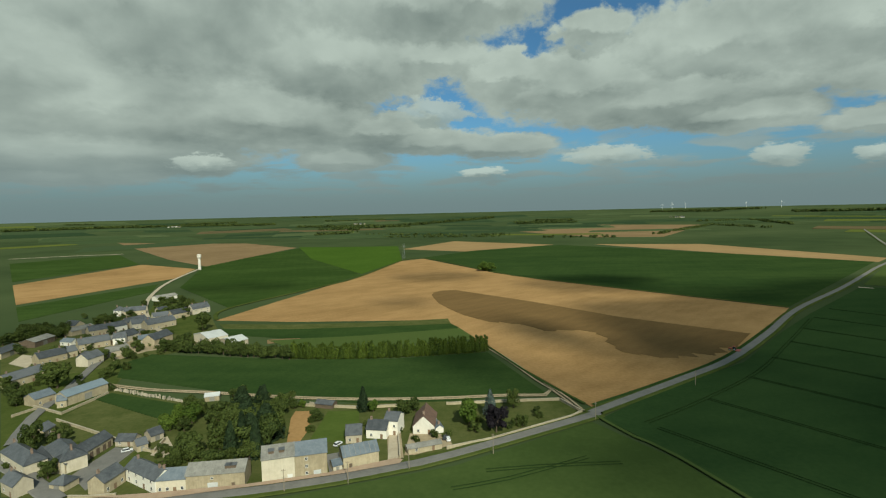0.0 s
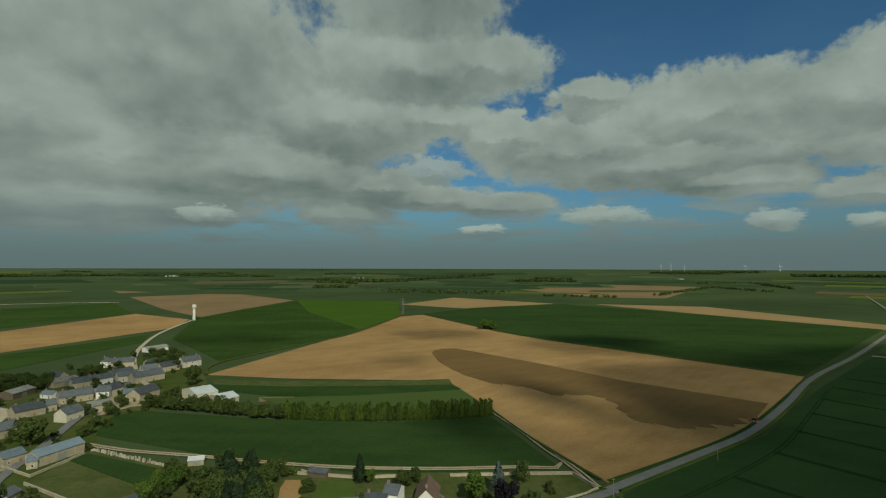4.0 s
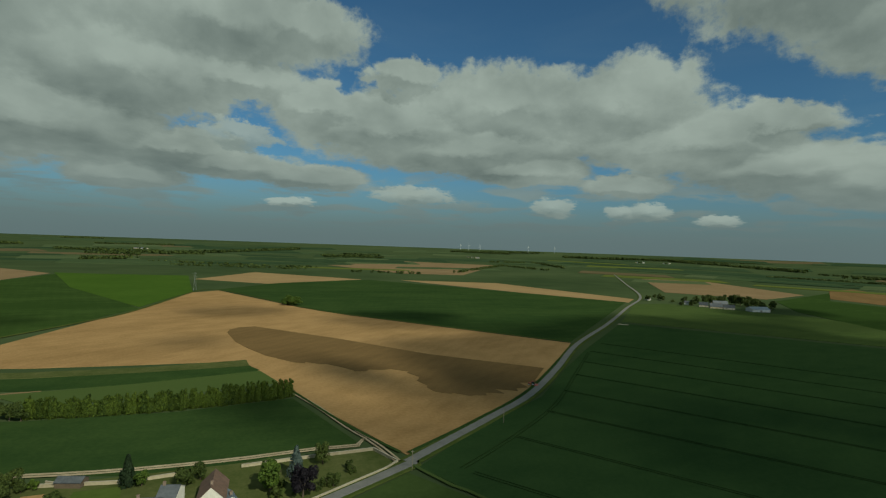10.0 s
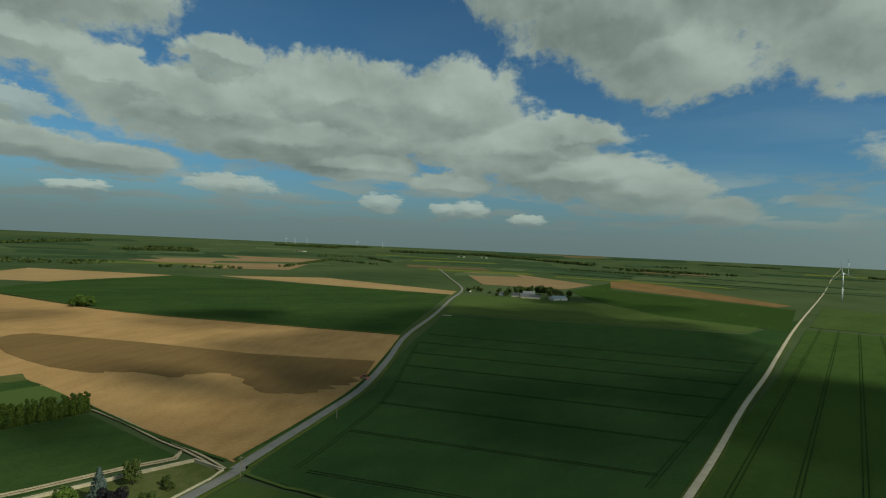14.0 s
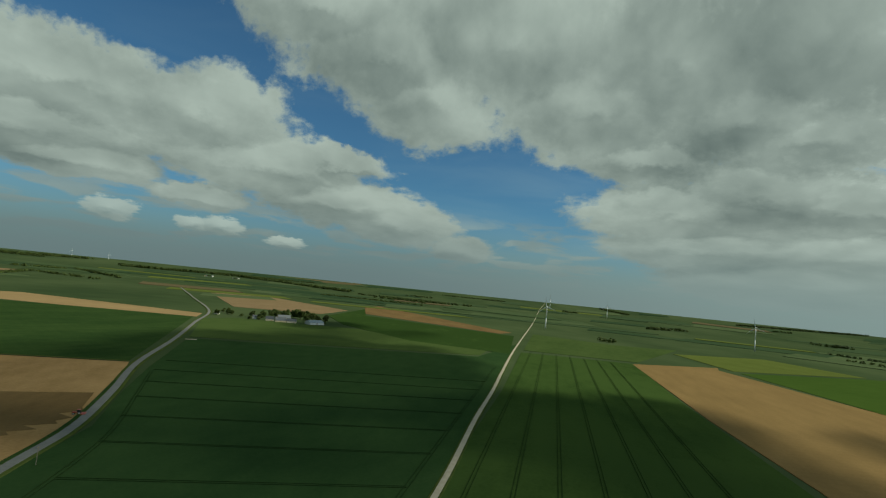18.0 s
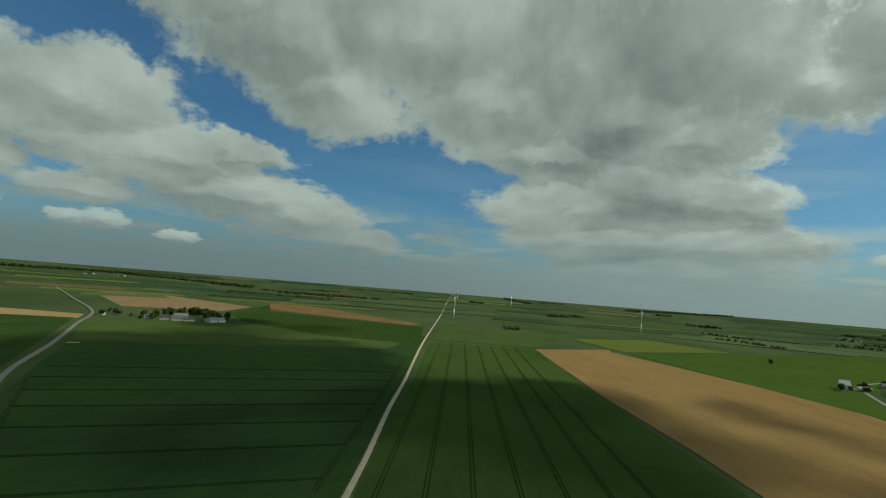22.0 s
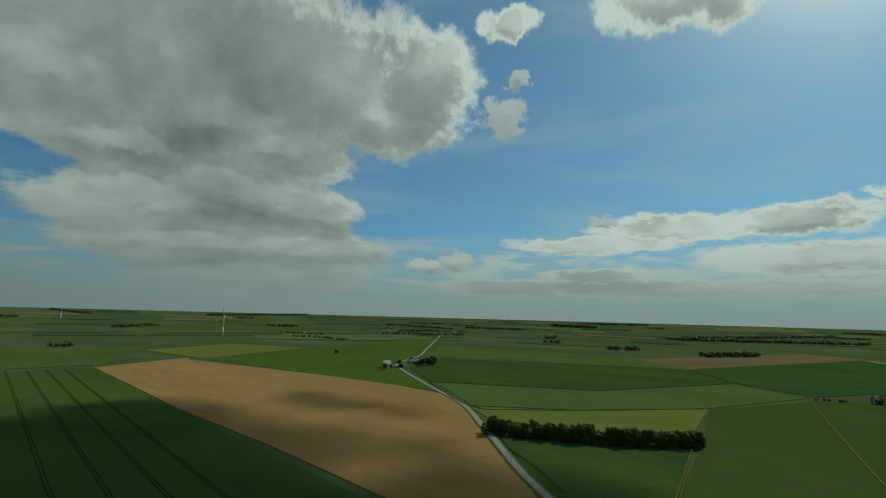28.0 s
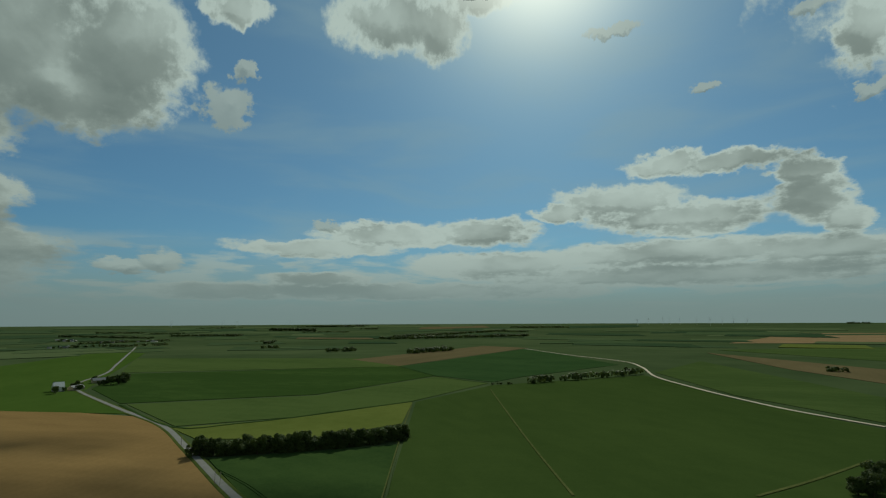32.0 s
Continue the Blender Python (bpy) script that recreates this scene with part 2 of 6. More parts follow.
cloud = wmix(wmath("MULTIPLY", wmath("MULTIPLY", wramp(lightness, 0.60, 1.0), backlit), 0.9), cloud, (0.74, 0.81, 0.77))

sky = wt.nodes.new("ShaderNodeTexSky")
sky.sky_type = "NISHITA"
sky.sun_disc = False
sky.sun_elevation, sky.sun_rotation = radians(SUN_EL), radians(SUN_AZ)
sky.altitude, sky.air_density, sky.dust_density, sky.ozone_density = 100, 1.0, 0.6, 2.0
blue = wt.nodes.new("ShaderNodeMix")
blue.data_type, blue.blend_type = "RGBA", "MULTIPLY"
blue.inputs["Factor"].default_value = 1.0
socks = [s for s in blue.inputs if s.type == "RGBA"]
wt.links.new(sky.outputs[0], socks[0])
socks[1].default_value = (0.040, 0.064, 0.079, 1)
blue_out = [s for s in blue.outputs if s.type == "RGBA"][0]
# thin veils of ice cloud, whiter towards the sun
veil_vec = wt.nodes.new("ShaderNodeMapping")
veil_vec.inputs["Rotation"].default_value = (0, 0, 0.5)
veil_vec.inputs["Scale"].default_value = (0.5, 1.6, 1.0)
wt.links.new(pattern.outputs[0], veil_vec.inputs["Vector"])
veil = wmath("MULTIPLY", wramp(wnoise(veil_vec.outputs[0], 1.3, 6.0, 0.5, 0.4), 0.40, 0.72), wramp(to_sun, -0.2, 0.85, 0.03, 0.34))
veiled = wmix(veil, blue_out, (0.42, 0.53, 0.56))
glow = wmath("MULTIPLY", wmath("POWER", wmath("MAXIMUM", to_sun, 0.0), 40.0), 0.75)
veiled = wmix(wramp(to_sun, 0.25, 0.95, 0.0, 0.26), veiled, (0.29, 0.45, 0.56))
veiled = wmix(glow, veiled, (0.70, 0.81, 0.84))
# haze low over the horizon
haze = wramp(elev, 9.5, 0.0)
sky_cloud = wmix(cover, veiled, cloud)
# single small heaps of fair-weather cloud
nudged = swirl(place.outputs[0], 5.0, 6.0, 0.62, (4.5, 3.6))
nudged_up = wt.nodes.new("ShaderNodeVectorMath")
nudged_up.operation = "ADD"
nudged_up.inputs[1].default_value = (0.1, 0.5, 0.0)
wt.links.new(nudged, nudged_up.inputs[0])
heap, heap_up = bank(nudged, 0.08, CUMULI), bank(nudged_up.outputs[0], 0.08, CUMULI)
heap_cover = wramp(wmath("ADD", heap, wmath("ADD", wmath("MULTIPLY", wmath("SUBTRACT", heads, 0.42), 0.8), wmath("MULTIPLY", wmath("SUBTRACT", wnoise(pattern.outputs[0], 7.0, 7.0, 0.65), 0.5), 1.3))), 1.0, 0.66)
heap_light = wmath("ADD", wmath("MULTIPLY", wmath("SUBTRACT", heap_up, heap), 0.9), wmath("ADD", wmath("MULTIPLY", relief, 0.7), wmath("ADD", wmath("MULTIPLY", backlit, 0.4), 0.42)), clamp=True)
haze_tint = wmix(wramp(to_sun, -0.3, 0.75), (0.168, 0.218, 0.235), (0.292, 0.360, 0.360))
sky_cloud = wmix(wmath("MULTIPLY", haze, 0.86), sky_cloud, haze_tint)
sky_cloud = wmix(wmath("MULTIPLY", heap_cover, 0.85), sky_cloud, wmix(heap_light, (0.26, 0.31, 0.305), (0.53, 0.585, 0.55)))
sky_haze = wmix(wramp(elev, 5.0, 0.0, 0.0, 0.6), sky_cloud, haze_tint)
# the bright air close round the sun, which also shines through the cloud beside it
near_sun = wmath("POWER", wmath("MAXIMUM", to_sun, 0.0), 130.0)
sky_haze = wmix(wmath("MULTIPLY", near_sun, 0.9), sky_haze, (1.9, 1.85, 1.65))
back = wt.nodes.new("ShaderNodeBackground")
back.inputs["Strength"].default_value = 1.0
wt.links.new(sky_haze, back.inputs["Color"])
wout = wt.nodes.new("ShaderNodeOutputWorld")
wt.links.new(back.outputs[0], wout.inputs["Surface"])

sun_dir = Vector((math.sin(radians(SUN_AZ)) * math.cos(radians(SUN_EL)), math.cos(radians(SUN_AZ)) * math.cos(radians(SUN_EL)), math.sin(radians(SUN_EL))))
sun_data = bpy.data.lights.new("sun", "SUN")
sun_data.energy, sun_data.angle, sun_data.color = 4.4, radians(0.6), (1.0, 0.94, 0.82)
sun = new("sun", sun_data)
sun.matrix_world = look(sun_dir * 100, (0, 0, 0))


# ---- materials ----
def mat(name, a, b, scale=0.2, fine=4.0, rough=0.85, metal=0.0, bump=0.0, bump_scale=8.0, contrast=(0.35, 0.65), rows=None, spread=0.0, stretch_xy=None, spec=0.3, streak=0.0):
    """Two tones mixed by a broad and a fine noise; rows: (angle, spacing, depth) of drill lines; spread: difference from piece to piece."""
    m = bpy.data.materials.new(name)
    m.use_nodes = True
    nt = m.node_tree
    bs = nt.nodes["Principled BSDF"]
    geo = nt.nodes.new("ShaderNodeNewGeometry")
    vec = geo.outputs["Position"]
    if stretch_xy:
        mp = nt.nodes.new("ShaderNodeMapping")
        mp.vector_type = "TEXTURE"
        mp.inputs["Rotation"].default_value = (0, 0, radians(stretch_xy[0]))
        mp.inputs["Scale"].default_value = (stretch_xy[1], stretch_xy[2], 1)
        nt.links.new(vec, mp.inputs["Vector"])
        vec = mp.outputs[0]

    def noise_tex(sc, det, v=vec):
        n = nt.nodes.new("ShaderNodeTexNoise")
        n.inputs["Scale"].default_value, n.inputs["Detail"].default_value = sc, det
        nt.links.new(v, n.inputs["Vector"])
        return n.outputs["Fac"]

    def math_node(op, p, q):
        n = nt.nodes.new("ShaderNodeMath")
        n.operation = op
        for i, v in enumerate((p, q)):
            if isinstance(v, (int, float)):
                n.inputs[i].default_value = v
            else:
                nt.links.new(v, n.inputs[i])
        return n.outputs[0]

    big, small, mid = noise_tex(scale, 4.0), noise_tex(fine, 5.0, geo.outputs["Position"]), noise_tex(math.sqrt(scale * fine), 4.0)
    fac = math_node("ADD", math_node("ADD", math_node("MULTIPLY", big, 0.45), math_node("MULTIPLY", mid, 0.3)), math_node("MULTIPLY", small, 0.25))
    if rows:
        mp = nt.nodes.new("ShaderNodeMapping")
        mp.inputs["Rotation"].default_value = (0, 0, radians(rows[0]))
        nt.links.new(geo.outputs["Position"], mp.inputs["Vector"])
        wv = nt.nodes.new("ShaderNodeTexWave")
        wv.inputs["Scale"].default_value = 0.314 / rows[1] * 1.0
        wv.inputs["Distortion"].default_value, wv.inputs["Detail"].default_value = 1.2, 2.0
        wv.inputs["Detail Scale"].default_value = 0.4
        nt.links.new(mp.outputs[0], wv.inputs["Vector"])
        fac = math_node("ADD", fac, math_node("MULTIPLY", math_node("SUBTRACT", wv.outputs["Fac"], 0.5), rows[2]))
    if streak:
        mp = nt.nodes.new("ShaderNodeMapping")
        mp.vector_type = "TEXTURE"
        mp.inputs["Scale"].default_value = (0.6, 0.6, 6.0)
        nt.links.new(geo.outputs["Position"], mp.inputs["Vector"])
        fac = math_node("ADD", fac, math_node("MULTIPLY", math_node("SUBTRACT", noise_tex(1.0, 4.0, mp.outputs[0]), 0.5), streak))
    if spread:
        info = nt.nodes.new("ShaderNodeObjectInfo")
        fac = math_node("ADD", fac, math_node("MULTIPLY", math_node("SUBTRACT", info.outputs["Random"], 0.5), spread))
    rp = nt.nodes.new("ShaderNodeValToRGB")
    rp.color_ramp.elements[0].position, rp.color_ramp.elements[1].position = contrast
    rp.color_ramp.elements[0].color, rp.color_ramp.elements[1].color = (*a, 1), (*b, 1)
    nt.links.new(fac, rp.inputs[0])
    nt.links.new(rp.outputs[0], bs.inputs["Base Color"])
    bs.inputs["Roughness"].default_value, bs.inputs["Metallic"].default_value = rough, metal
    bs.inputs["Specular IOR Level"].default_value = spec
    if bump:
        bp = nt.nodes.new("ShaderNodeBump")
        bp.inputs["Strength"].default_value, bp.inputs["Distance"].default_value = bump, 0.1
        nt.links.new(noise_tex(bump_scale, 4.0, geo.outputs["Position"]), bp.inputs["Height"])
        nt.links.new(bp.outputs[0], bs.inputs["Normal"])
    return m


def leaf_mat(name, a, b):
    m = bpy.data.materials.new(name)
    m.use_nodes = True
    nt = m.node_tree
    bs = nt.nodes["Principled BSDF"]
    geo, info = nt.nodes.new("ShaderNodeNewGeometry"), nt.nodes.new("ShaderNodeObjectInfo")
    mx = nt.nodes.new("ShaderNodeMath")
    mx.operation = "MULTIPLY_ADD"
    mx.inputs[1].default_value = 0.6
    nt.links.new(geo.outputs["Random Per Island"], mx.inputs[0])
    sc = nt.nodes.new("ShaderNodeMath")
    sc.operation = "MULTIPLY"
    sc.inputs[1].default_value = 0.4
    nt.links.new(info.outputs["Random"], sc.inputs[0])
    nt.links.new(sc.outputs[0], mx.inputs[2])
    rp = nt.nodes.new("ShaderNodeValToRGB")
    rp.color_ramp.elements[0].color, rp.color_ramp.elements[1].color = (*a, 1), (*b, 1)
    nt.links.new(mx.outputs[0], rp.inputs[0])
    nt.links.new(rp.outputs[0], bs.inputs["Base Color"])
    bs.inputs["Roughness"].default_value = 0.7
    bs.inputs["Specular IOR Level"].default_value = 0.2
    # daylight passes through the leaves
    through_leaf, both = nt.nodes.new("ShaderNodeBsdfTranslucent"), nt.nodes.new("ShaderNodeMixShader")
    both.inputs[0].default_value = 0.3
    nt.links.new(rp.outputs[0], through_leaf.inputs["Color"])
    nt.links.new(bs.outputs[0], both.inputs[1])
    nt.links.new(through_leaf.outputs[0], both.inputs[2])
    nt.links.new(both.outputs[0], nt.nodes["Material Output"].inputs["Surface"])
    return m


soil_tan = mat("dry_soil", (0.24, 0.145, 0.060), (0.39, 0.240, 0.105), 0.008, 0.5, 1.0, bump=0.3, bump_scale=1.5, rows=(38, 9.0, 0.02), contrast=(0.36, 0.64), spec=0.0, stretch_xy=(32, 1.8, 1.0))
soil_dark = mat("moist_soil", (0.132, 0.083, 0.035), (0.192, 0.121, 0.052), 0.02, 0.6, 1.0, bump=0.4, bump_scale=1.2, rows=(38, 9.0, 0.03), spec=0.0, stretch_xy=(32, 3.0, 1.0))
soil_pale = mat("stubble", (0.24, 0.160, 0.075), (0.34, 0.230, 0.110), 0.01, 0.4, 1.0, contrast=(0.3, 0.7), spec=0.0)
soil_red = mat("red_soil", (0.160, 0.110, 0.056), (0.255, 0.175, 0.094), 0.008, 0.4, 1.0, contrast=(0.3, 0.7), spec=0.0)
crop_dark = mat("wheat_dark", (0.0250, 0.0480, 0.0140), (0.0400, 0.0670, 0.0190), 0.012, 0.5, 1.0, bump=0.4, bump_scale=2.5, rows=(20, 12.0, 0.018), contrast=(0.40, 0.60), spec=0.0, stretch_xy=(-5, 2.5, 1.0))
crop_mid = mat("wheat_mid", (0.0310, 0.0560, 0.0135), (0.0490, 0.0800, 0.0200), 0.010, 0.5, 1.0, bump=0.4, bump_scale=2.5, rows=(-15, 12.0, 0.018), contrast=(0.40, 0.60), spread=0.3, spec=0.0, stretch_xy=(12, 2.5, 1.0))
crop_light = mat("barley", (0.044, 0.069, 0.0195), (0.065, 0.093, 0.027), 0.010, 0.5, 1.0, bump=0.4, bump_scale=2.5, contrast=(0.40, 0.60), rows=(-30, 12.0, 0.018), spread=0.3, spec=0.0, stretch_xy=(5, 2.5, 1.0))
crop_olive = mat("wheat_olive", (0.033, 0.054, 0.0135), (0.047, 0.071, 0.0185), 0.008, 0.4, 1.0, bump=0.4, bump_scale=2.5, contrast=(0.34, 0.66), rows=(58, 12.0, 0.018), spec=0.0, stretch_xy=(-40, 2.2, 1.0))
# brighter green that holds the sunlight of a lit patch in its colour
crop_sunlit = mat("sunlit_crop", (0.040, 0.080, 0.012), (0.066, 0.112, 0.018), 0.010, 0.5, 1.0, bump=0.4, bump_scale=2.5, contrast=(0.3, 0.7), spec=0.0)
crop_yellow = mat("rape", (0.080, 0.100, 0.022), (0.118, 0.136, 0.034), 0.012, 0.5, 1.0, bump=0.3, bump_scale=2.5, contrast=(0.3, 0.7), spec=0.0)
# bluish crop green that also carries the tint of the big shaded field
crop_blue = mat("blue_wheat_and_shade", (0.0245, 0.0505, 0.0165), (0.038, 0.069, 0.0225), 0.010, 0.5, 1.0, bump=0.4, bump_scale=2.5, contrast=(0.38, 0.62), stretch_xy=(10, 2.0, 1.0), spec=0.0)
crop_meadow = mat("meadow_grass", (0.040, 0.072, 0.013), (0.060, 0.096, 0.019), 0.010, 0.5, 1.0, bump=0.4, bump_scale=2.5, contrast=(0.3, 0.7), spec=0.0, stretch_xy=(-35, 2.2, 1.0))
grass = mat("grass", (0.042, 0.062, 0.014), (0.085, 0.100, 0.028), 0.05, 1.2, 1.0, bump=0.5, bump_scale=3.0, spec=0.0)
lawn = mat("lawn", (0.058, 0.086, 0.018), (0.082, 0.112, 0.026), 0.1, 2.0, 1.0, bump=0.4, bump_scale=4.0, spec=0.0)
# paler, greyer greens than the near crops: distance haze is put into these colours
far_land_hazed = mat("far_fields_haze", (0.040, 0.060, 0.025), (0.070, 0.092, 0.039), 0.0022, 0.01, 1.0, contrast=(0.38, 0.62), stretch_xy=(30, 2.6, 1.0), spec=0.0)
far_wheat_hazed = mat("far_wheat_hazed", (0.031, 0.054, 0.025), (0.052, 0.077, 0.035), 0.004, 0.05, 1.0, contrast=(0.38, 0.62), spread=0.35, spec=0.0)
far_barley_hazed = mat("far_barley_hazed", (0.054, 0.080, 0.034), (0.082, 0.106, 0.047), 0.004, 0.05, 1.0, contrast=(0.38, 0.62), spread=0.35, spec=0.0)
# darker tan soil: the partial shade over the second ploughed field is coloured in
soil_tan_shaded = mat("tan_soil_shaded", (0.168, 0.108, 0.043), (0.255, 0.163, 0.067), 0.010, 0.5, 1.0, bump=0.3, bump_scale=1.5, rows=(-20, 9.0, 0.03), contrast=(0.33, 0.67), spec=0.0, stretch_xy=(13, 4.0, 1.0))
fallow = mat("fallow_soil", (0.082, 0.070, 0.034), (0.140, 0.108, 0.056), 0.006, 0.2, 1.0, contrast=(0.3, 0.7), stretch_xy=(90, 5.0, 1.0), spec=0.0)
yard_gravel = mat("yard_gravel", (0.25, 0.20, 0.125), (0.38, 0.31, 0.205), 0.12, 2.0, 1.0, bump=0.3, bump_scale=5, spec=0.0)
paving = mat("red_paving", (0.30, 0.215, 0.150), (0.40, 0.30, 0.215), 0.2, 2.5, 0.95, bump=0.3, bump_scale=6, spec=0.0)
rut = mat("crop_rut", (0.017, 0.034, 0.011), (0.029, 0.050, 0.016), 0.1, 2.0, 1.0, spec=0.0)
dry_grass = mat("dry_grass", (0.050, 0.066, 0.018), (0.105, 0.110, 0.040), 0.06, 0.8, 1.0, bump=0.5, bump_scale=2.0, spec=0.0)
asphalt = mat("asphalt", (0.125, 0.121, 0.110), (0.185, 0.177, 0.160), 0.15, 3.0, 0.9, bump=0.2, bump_scale=20)
chalk = mat("chalk", (0.34, 0.285, 0.20), (0.46, 0.39, 0.285), 0.2, 2.0, 0.95, bump=0.3, bump_scale=4)
render_cream = mat("cream_render", (0.46, 0.405, 0.30), (0.58, 0.52, 0.40), 0.3, 3.0, 0.9, spread=0.2, streak=0.3)
render_white = mat("white_render", (0.62, 0.58, 0.49), (0.76, 0.72, 0.63), 0.3, 3.0, 0.9, spread=0.2, streak=0.25)
render_grey = mat("grey_render", (0.33, 0.285, 0.21), (0.43, 0.375, 0.28), 0.3, 3.0, 0.9, spread=0.2, streak=0.35)
stone_beige = mat("beige_stone", (0.29, 0.240, 0.155), (0.43, 0.365, 0.245), 0.35, 3.5, 0.95, bump=0.4, bump_scale=5, spread=0.2, streak=0.4)
wood_dark = mat("dark_boards", (0.09, 0.065, 0.045), (0.15, 0.11, 0.075), 0.5, 5.0, 0.9)
steel_white = mat("pale_cladding", (0.40, 0.41, 0.40), (0.54, 0.55, 0.53), 0.2, 2.0, 0.5)
slate = mat("slate", (0.048, 0.053, 0.058), (0.115, 0.122, 0.128), 0.4, 3.0, 0.5, bump=0.3, bump_scale=6, spread=0.35)
slate_blue = mat("blue_slate", (0.085, 0.105, 0.125), (0.16, 0.185, 0.205), 0.4, 3.0, 0.55, spread=0.2)
fibre_cement = mat("fibre_cement", (0.15, 0.145, 0.125), (0.27, 0.26, 0.23), 0.25, 2.0, 0.85, bump=0.3, bump_scale=5, spread=0.2)
steel_blue = mat("blue_steel", (0.15, 0.19, 0.22), (0.20, 0.245, 0.275), 0.2, 2.0, 0.5, spread=0.2)
tile_brown = mat("brown_tile", (0.10, 0.062, 0.045), (0.17, 0.105, 0.075), 0.5, 4.0, 0.8, bump=0.4, bump_scale=7)
brick = mat("brick", (0.19, 0.135, 0.10), (0.27, 0.20, 0.15), 0.5, 4.0, 0.9)
frame_white = mat("white_joinery", (0.62, 0.61, 0.57), (0.72, 0.71, 0.67), 1.0, 5.0, 0.5)
door_wood = mat("door_wood", (0.16, 0.10, 0.06), (0.24, 0.16, 0.10), 1.0, 6.0, 0.6)
glass = mat("window_glass", (0.02, 0.024, 0.028), (0.035, 0.04, 0.045), 1.0, 4.0, 0.08, spec=0.6)
rubber = mat("rubber", (0.02, 0.02, 0.02), (0.035, 0.035, 0.035), 1.0, 5.0, 0.8)
paint_white = mat("white_paint", (0.6, 0.6, 0.6), (0.68, 0.68, 0.68), 1.0, 4.0, 0.3, spec=0.5)
paint_dark = mat("dark_paint", (0.03, 0.03, 0.035), (0.05, 0.05, 0.055), 1.0, 4.0, 0.3, spec=0.5)
tractor_red = mat("red_paint", (0.30, 0.05, 0.03), (0.38, 0.08, 0.05), 1.0, 4.0, 0.5)
steel_grey = mat("galvanised_steel", (0.30, 0.31, 0.31), (0.40, 0.41, 0.41), 0.5, 3.0, 0.5, metal=0.3)
concrete = mat("concrete", (0.50, 0.47, 0.40), (0.64, 0.61, 0.53), 0.1, 1.0, 0.85)
turbine_white = mat("turbine_white", (0.70, 0.70, 0.68), (0.80, 0.80, 0.78), 0.1, 1.0, 0.4)
pole_wood = mat("pole_timber", (0.20, 0.165, 0.12), (0.30, 0.25, 0.18), 1.0, 6.0, 0.9)
bark = mat("bark", (0.06, 0.045, 0.03), (0.12, 0.09, 0.06), 1.0, 6.0, 0.95)
leaf_green = leaf_mat("leaves_green", (0.026, 0.044, 0.009), (0.105, 0.135, 0.029))
leaf_poplar = leaf_mat("leaves_poplar", (0.014, 0.032, 0.005), (0.120, 0.165, 0.020))
leaf_conifer = leaf_mat("needles", (0.012, 0.024, 0.010), (0.036, 0.060, 0.022))
leaf_purple = leaf_mat("leaves_purple", (0.008, 0.007, 0.010), (0.028, 0.022, 0.028))
leaf_lime = leaf_mat("leaves_lime", (0.040, 0.075, 0.010), (0.125, 0.180, 0.026))
leaf_cedar = leaf_mat("needles_blue", (0.05, 0.075, 0.065), (0.13, 0.17, 0.15))


# ---- helpers for building ----
def link_mesh(name, bm, material, parent=None, label="", smooth=False):
    me = bpy.data.meshes.new(name)
    bm.to_mesh(me)
    bm.free()
    me.materials.append(material)
    if smooth:
        for p in me.polygons:
            p.use_smooth = True
    ob = new(name, me)
    if parent is not None:
        ob.parent = parent
    if label:
        ob["label"] = label
    return ob


def part(name, bm, material, parent, label="", smooth=False):
    return link_mesh(name, bm, material, parent, label, smooth)


def data_mesh(name, verts, faces, material):
    me = bpy.data.meshes.new(name)
    me.from_pydata(verts, [], faces)
    me.materials.append(material)
    me.update()
    return me


def box(bm, x0, y0, z0, x1, y1, z1):
    vs = [bm.verts.new(p) for p in ((x0, y0, z0), (x1, y0, z0), (x1, y1, z0), (x0, y1, z0), (x0, y0, z1), (x1, y0, z1), (x1, y1, z1), (x0, y1, z1))]
    for f in ((0, 3, 2, 1), (4, 5, 6, 7), (0, 1, 5, 4), (1, 2, 6, 5), (2, 3, 7, 6), (3, 0, 4, 7)):
        bm.faces.new([vs[i] for i in f])
    return vs


def tube(bm, p, q, r0, r1, n=8):
    p, q = Vector(p), Vector(q)
    m = (q - p).to_track_quat("Z", "Y").to_matrix()
    rings = []
    for c, r in ((p, r0), (q, r1)):
        rings.append([bm.verts.new(c + m @ Vector((r * math.cos(2 * math.pi * i / n), r * math.sin(2 * math.pi * i / n), 0))) for i in range(n)])
    for i in range(n):
        bm.faces.new((rings[0][i], rings[0][(i + 1) % n], rings[1][(i + 1) % n], rings[1][i]))
    bm.faces.new(rings[0][::-1])
    bm.faces.new(rings[1])


def land(x, y):
    """Height of the land: flat near by, rising gently to the far horizon."""
    return 70.0 * (max(math.hypot(x, y) - 1900.0, 0.0) / 3000.0) ** 2


# ---- ground ----
def build_ground():
    verts, faces, n = [(0, 0, 0)], [], 120
    radii = [60, 150, 300, 500, 800, 1200, 1600, 1900] + [1900 + 60 * i for i in range(1, 52)]
    for r in radii:
        for i in range(n):
            a = 2 * math.pi * i / n
            verts.append((r * math.cos(a), r * math.sin(a), land(r, 0)))
    for i in range(n):
        faces.append((0, 1 + i, 1 + (i + 1) % n))
    for k in range(len(radii) - 1):
        for i in range(n):
            a, b = 1 + k * n + i, 1 + k * n + (i + 1) % n
            faces.append((a, a + n, b + n, b))
    return new("ground", data_mesh("ground", verts, faces, far_land_hazed))


tagged(build_ground(), "wide open farmland plain of green fields", "ground", kind="structure")

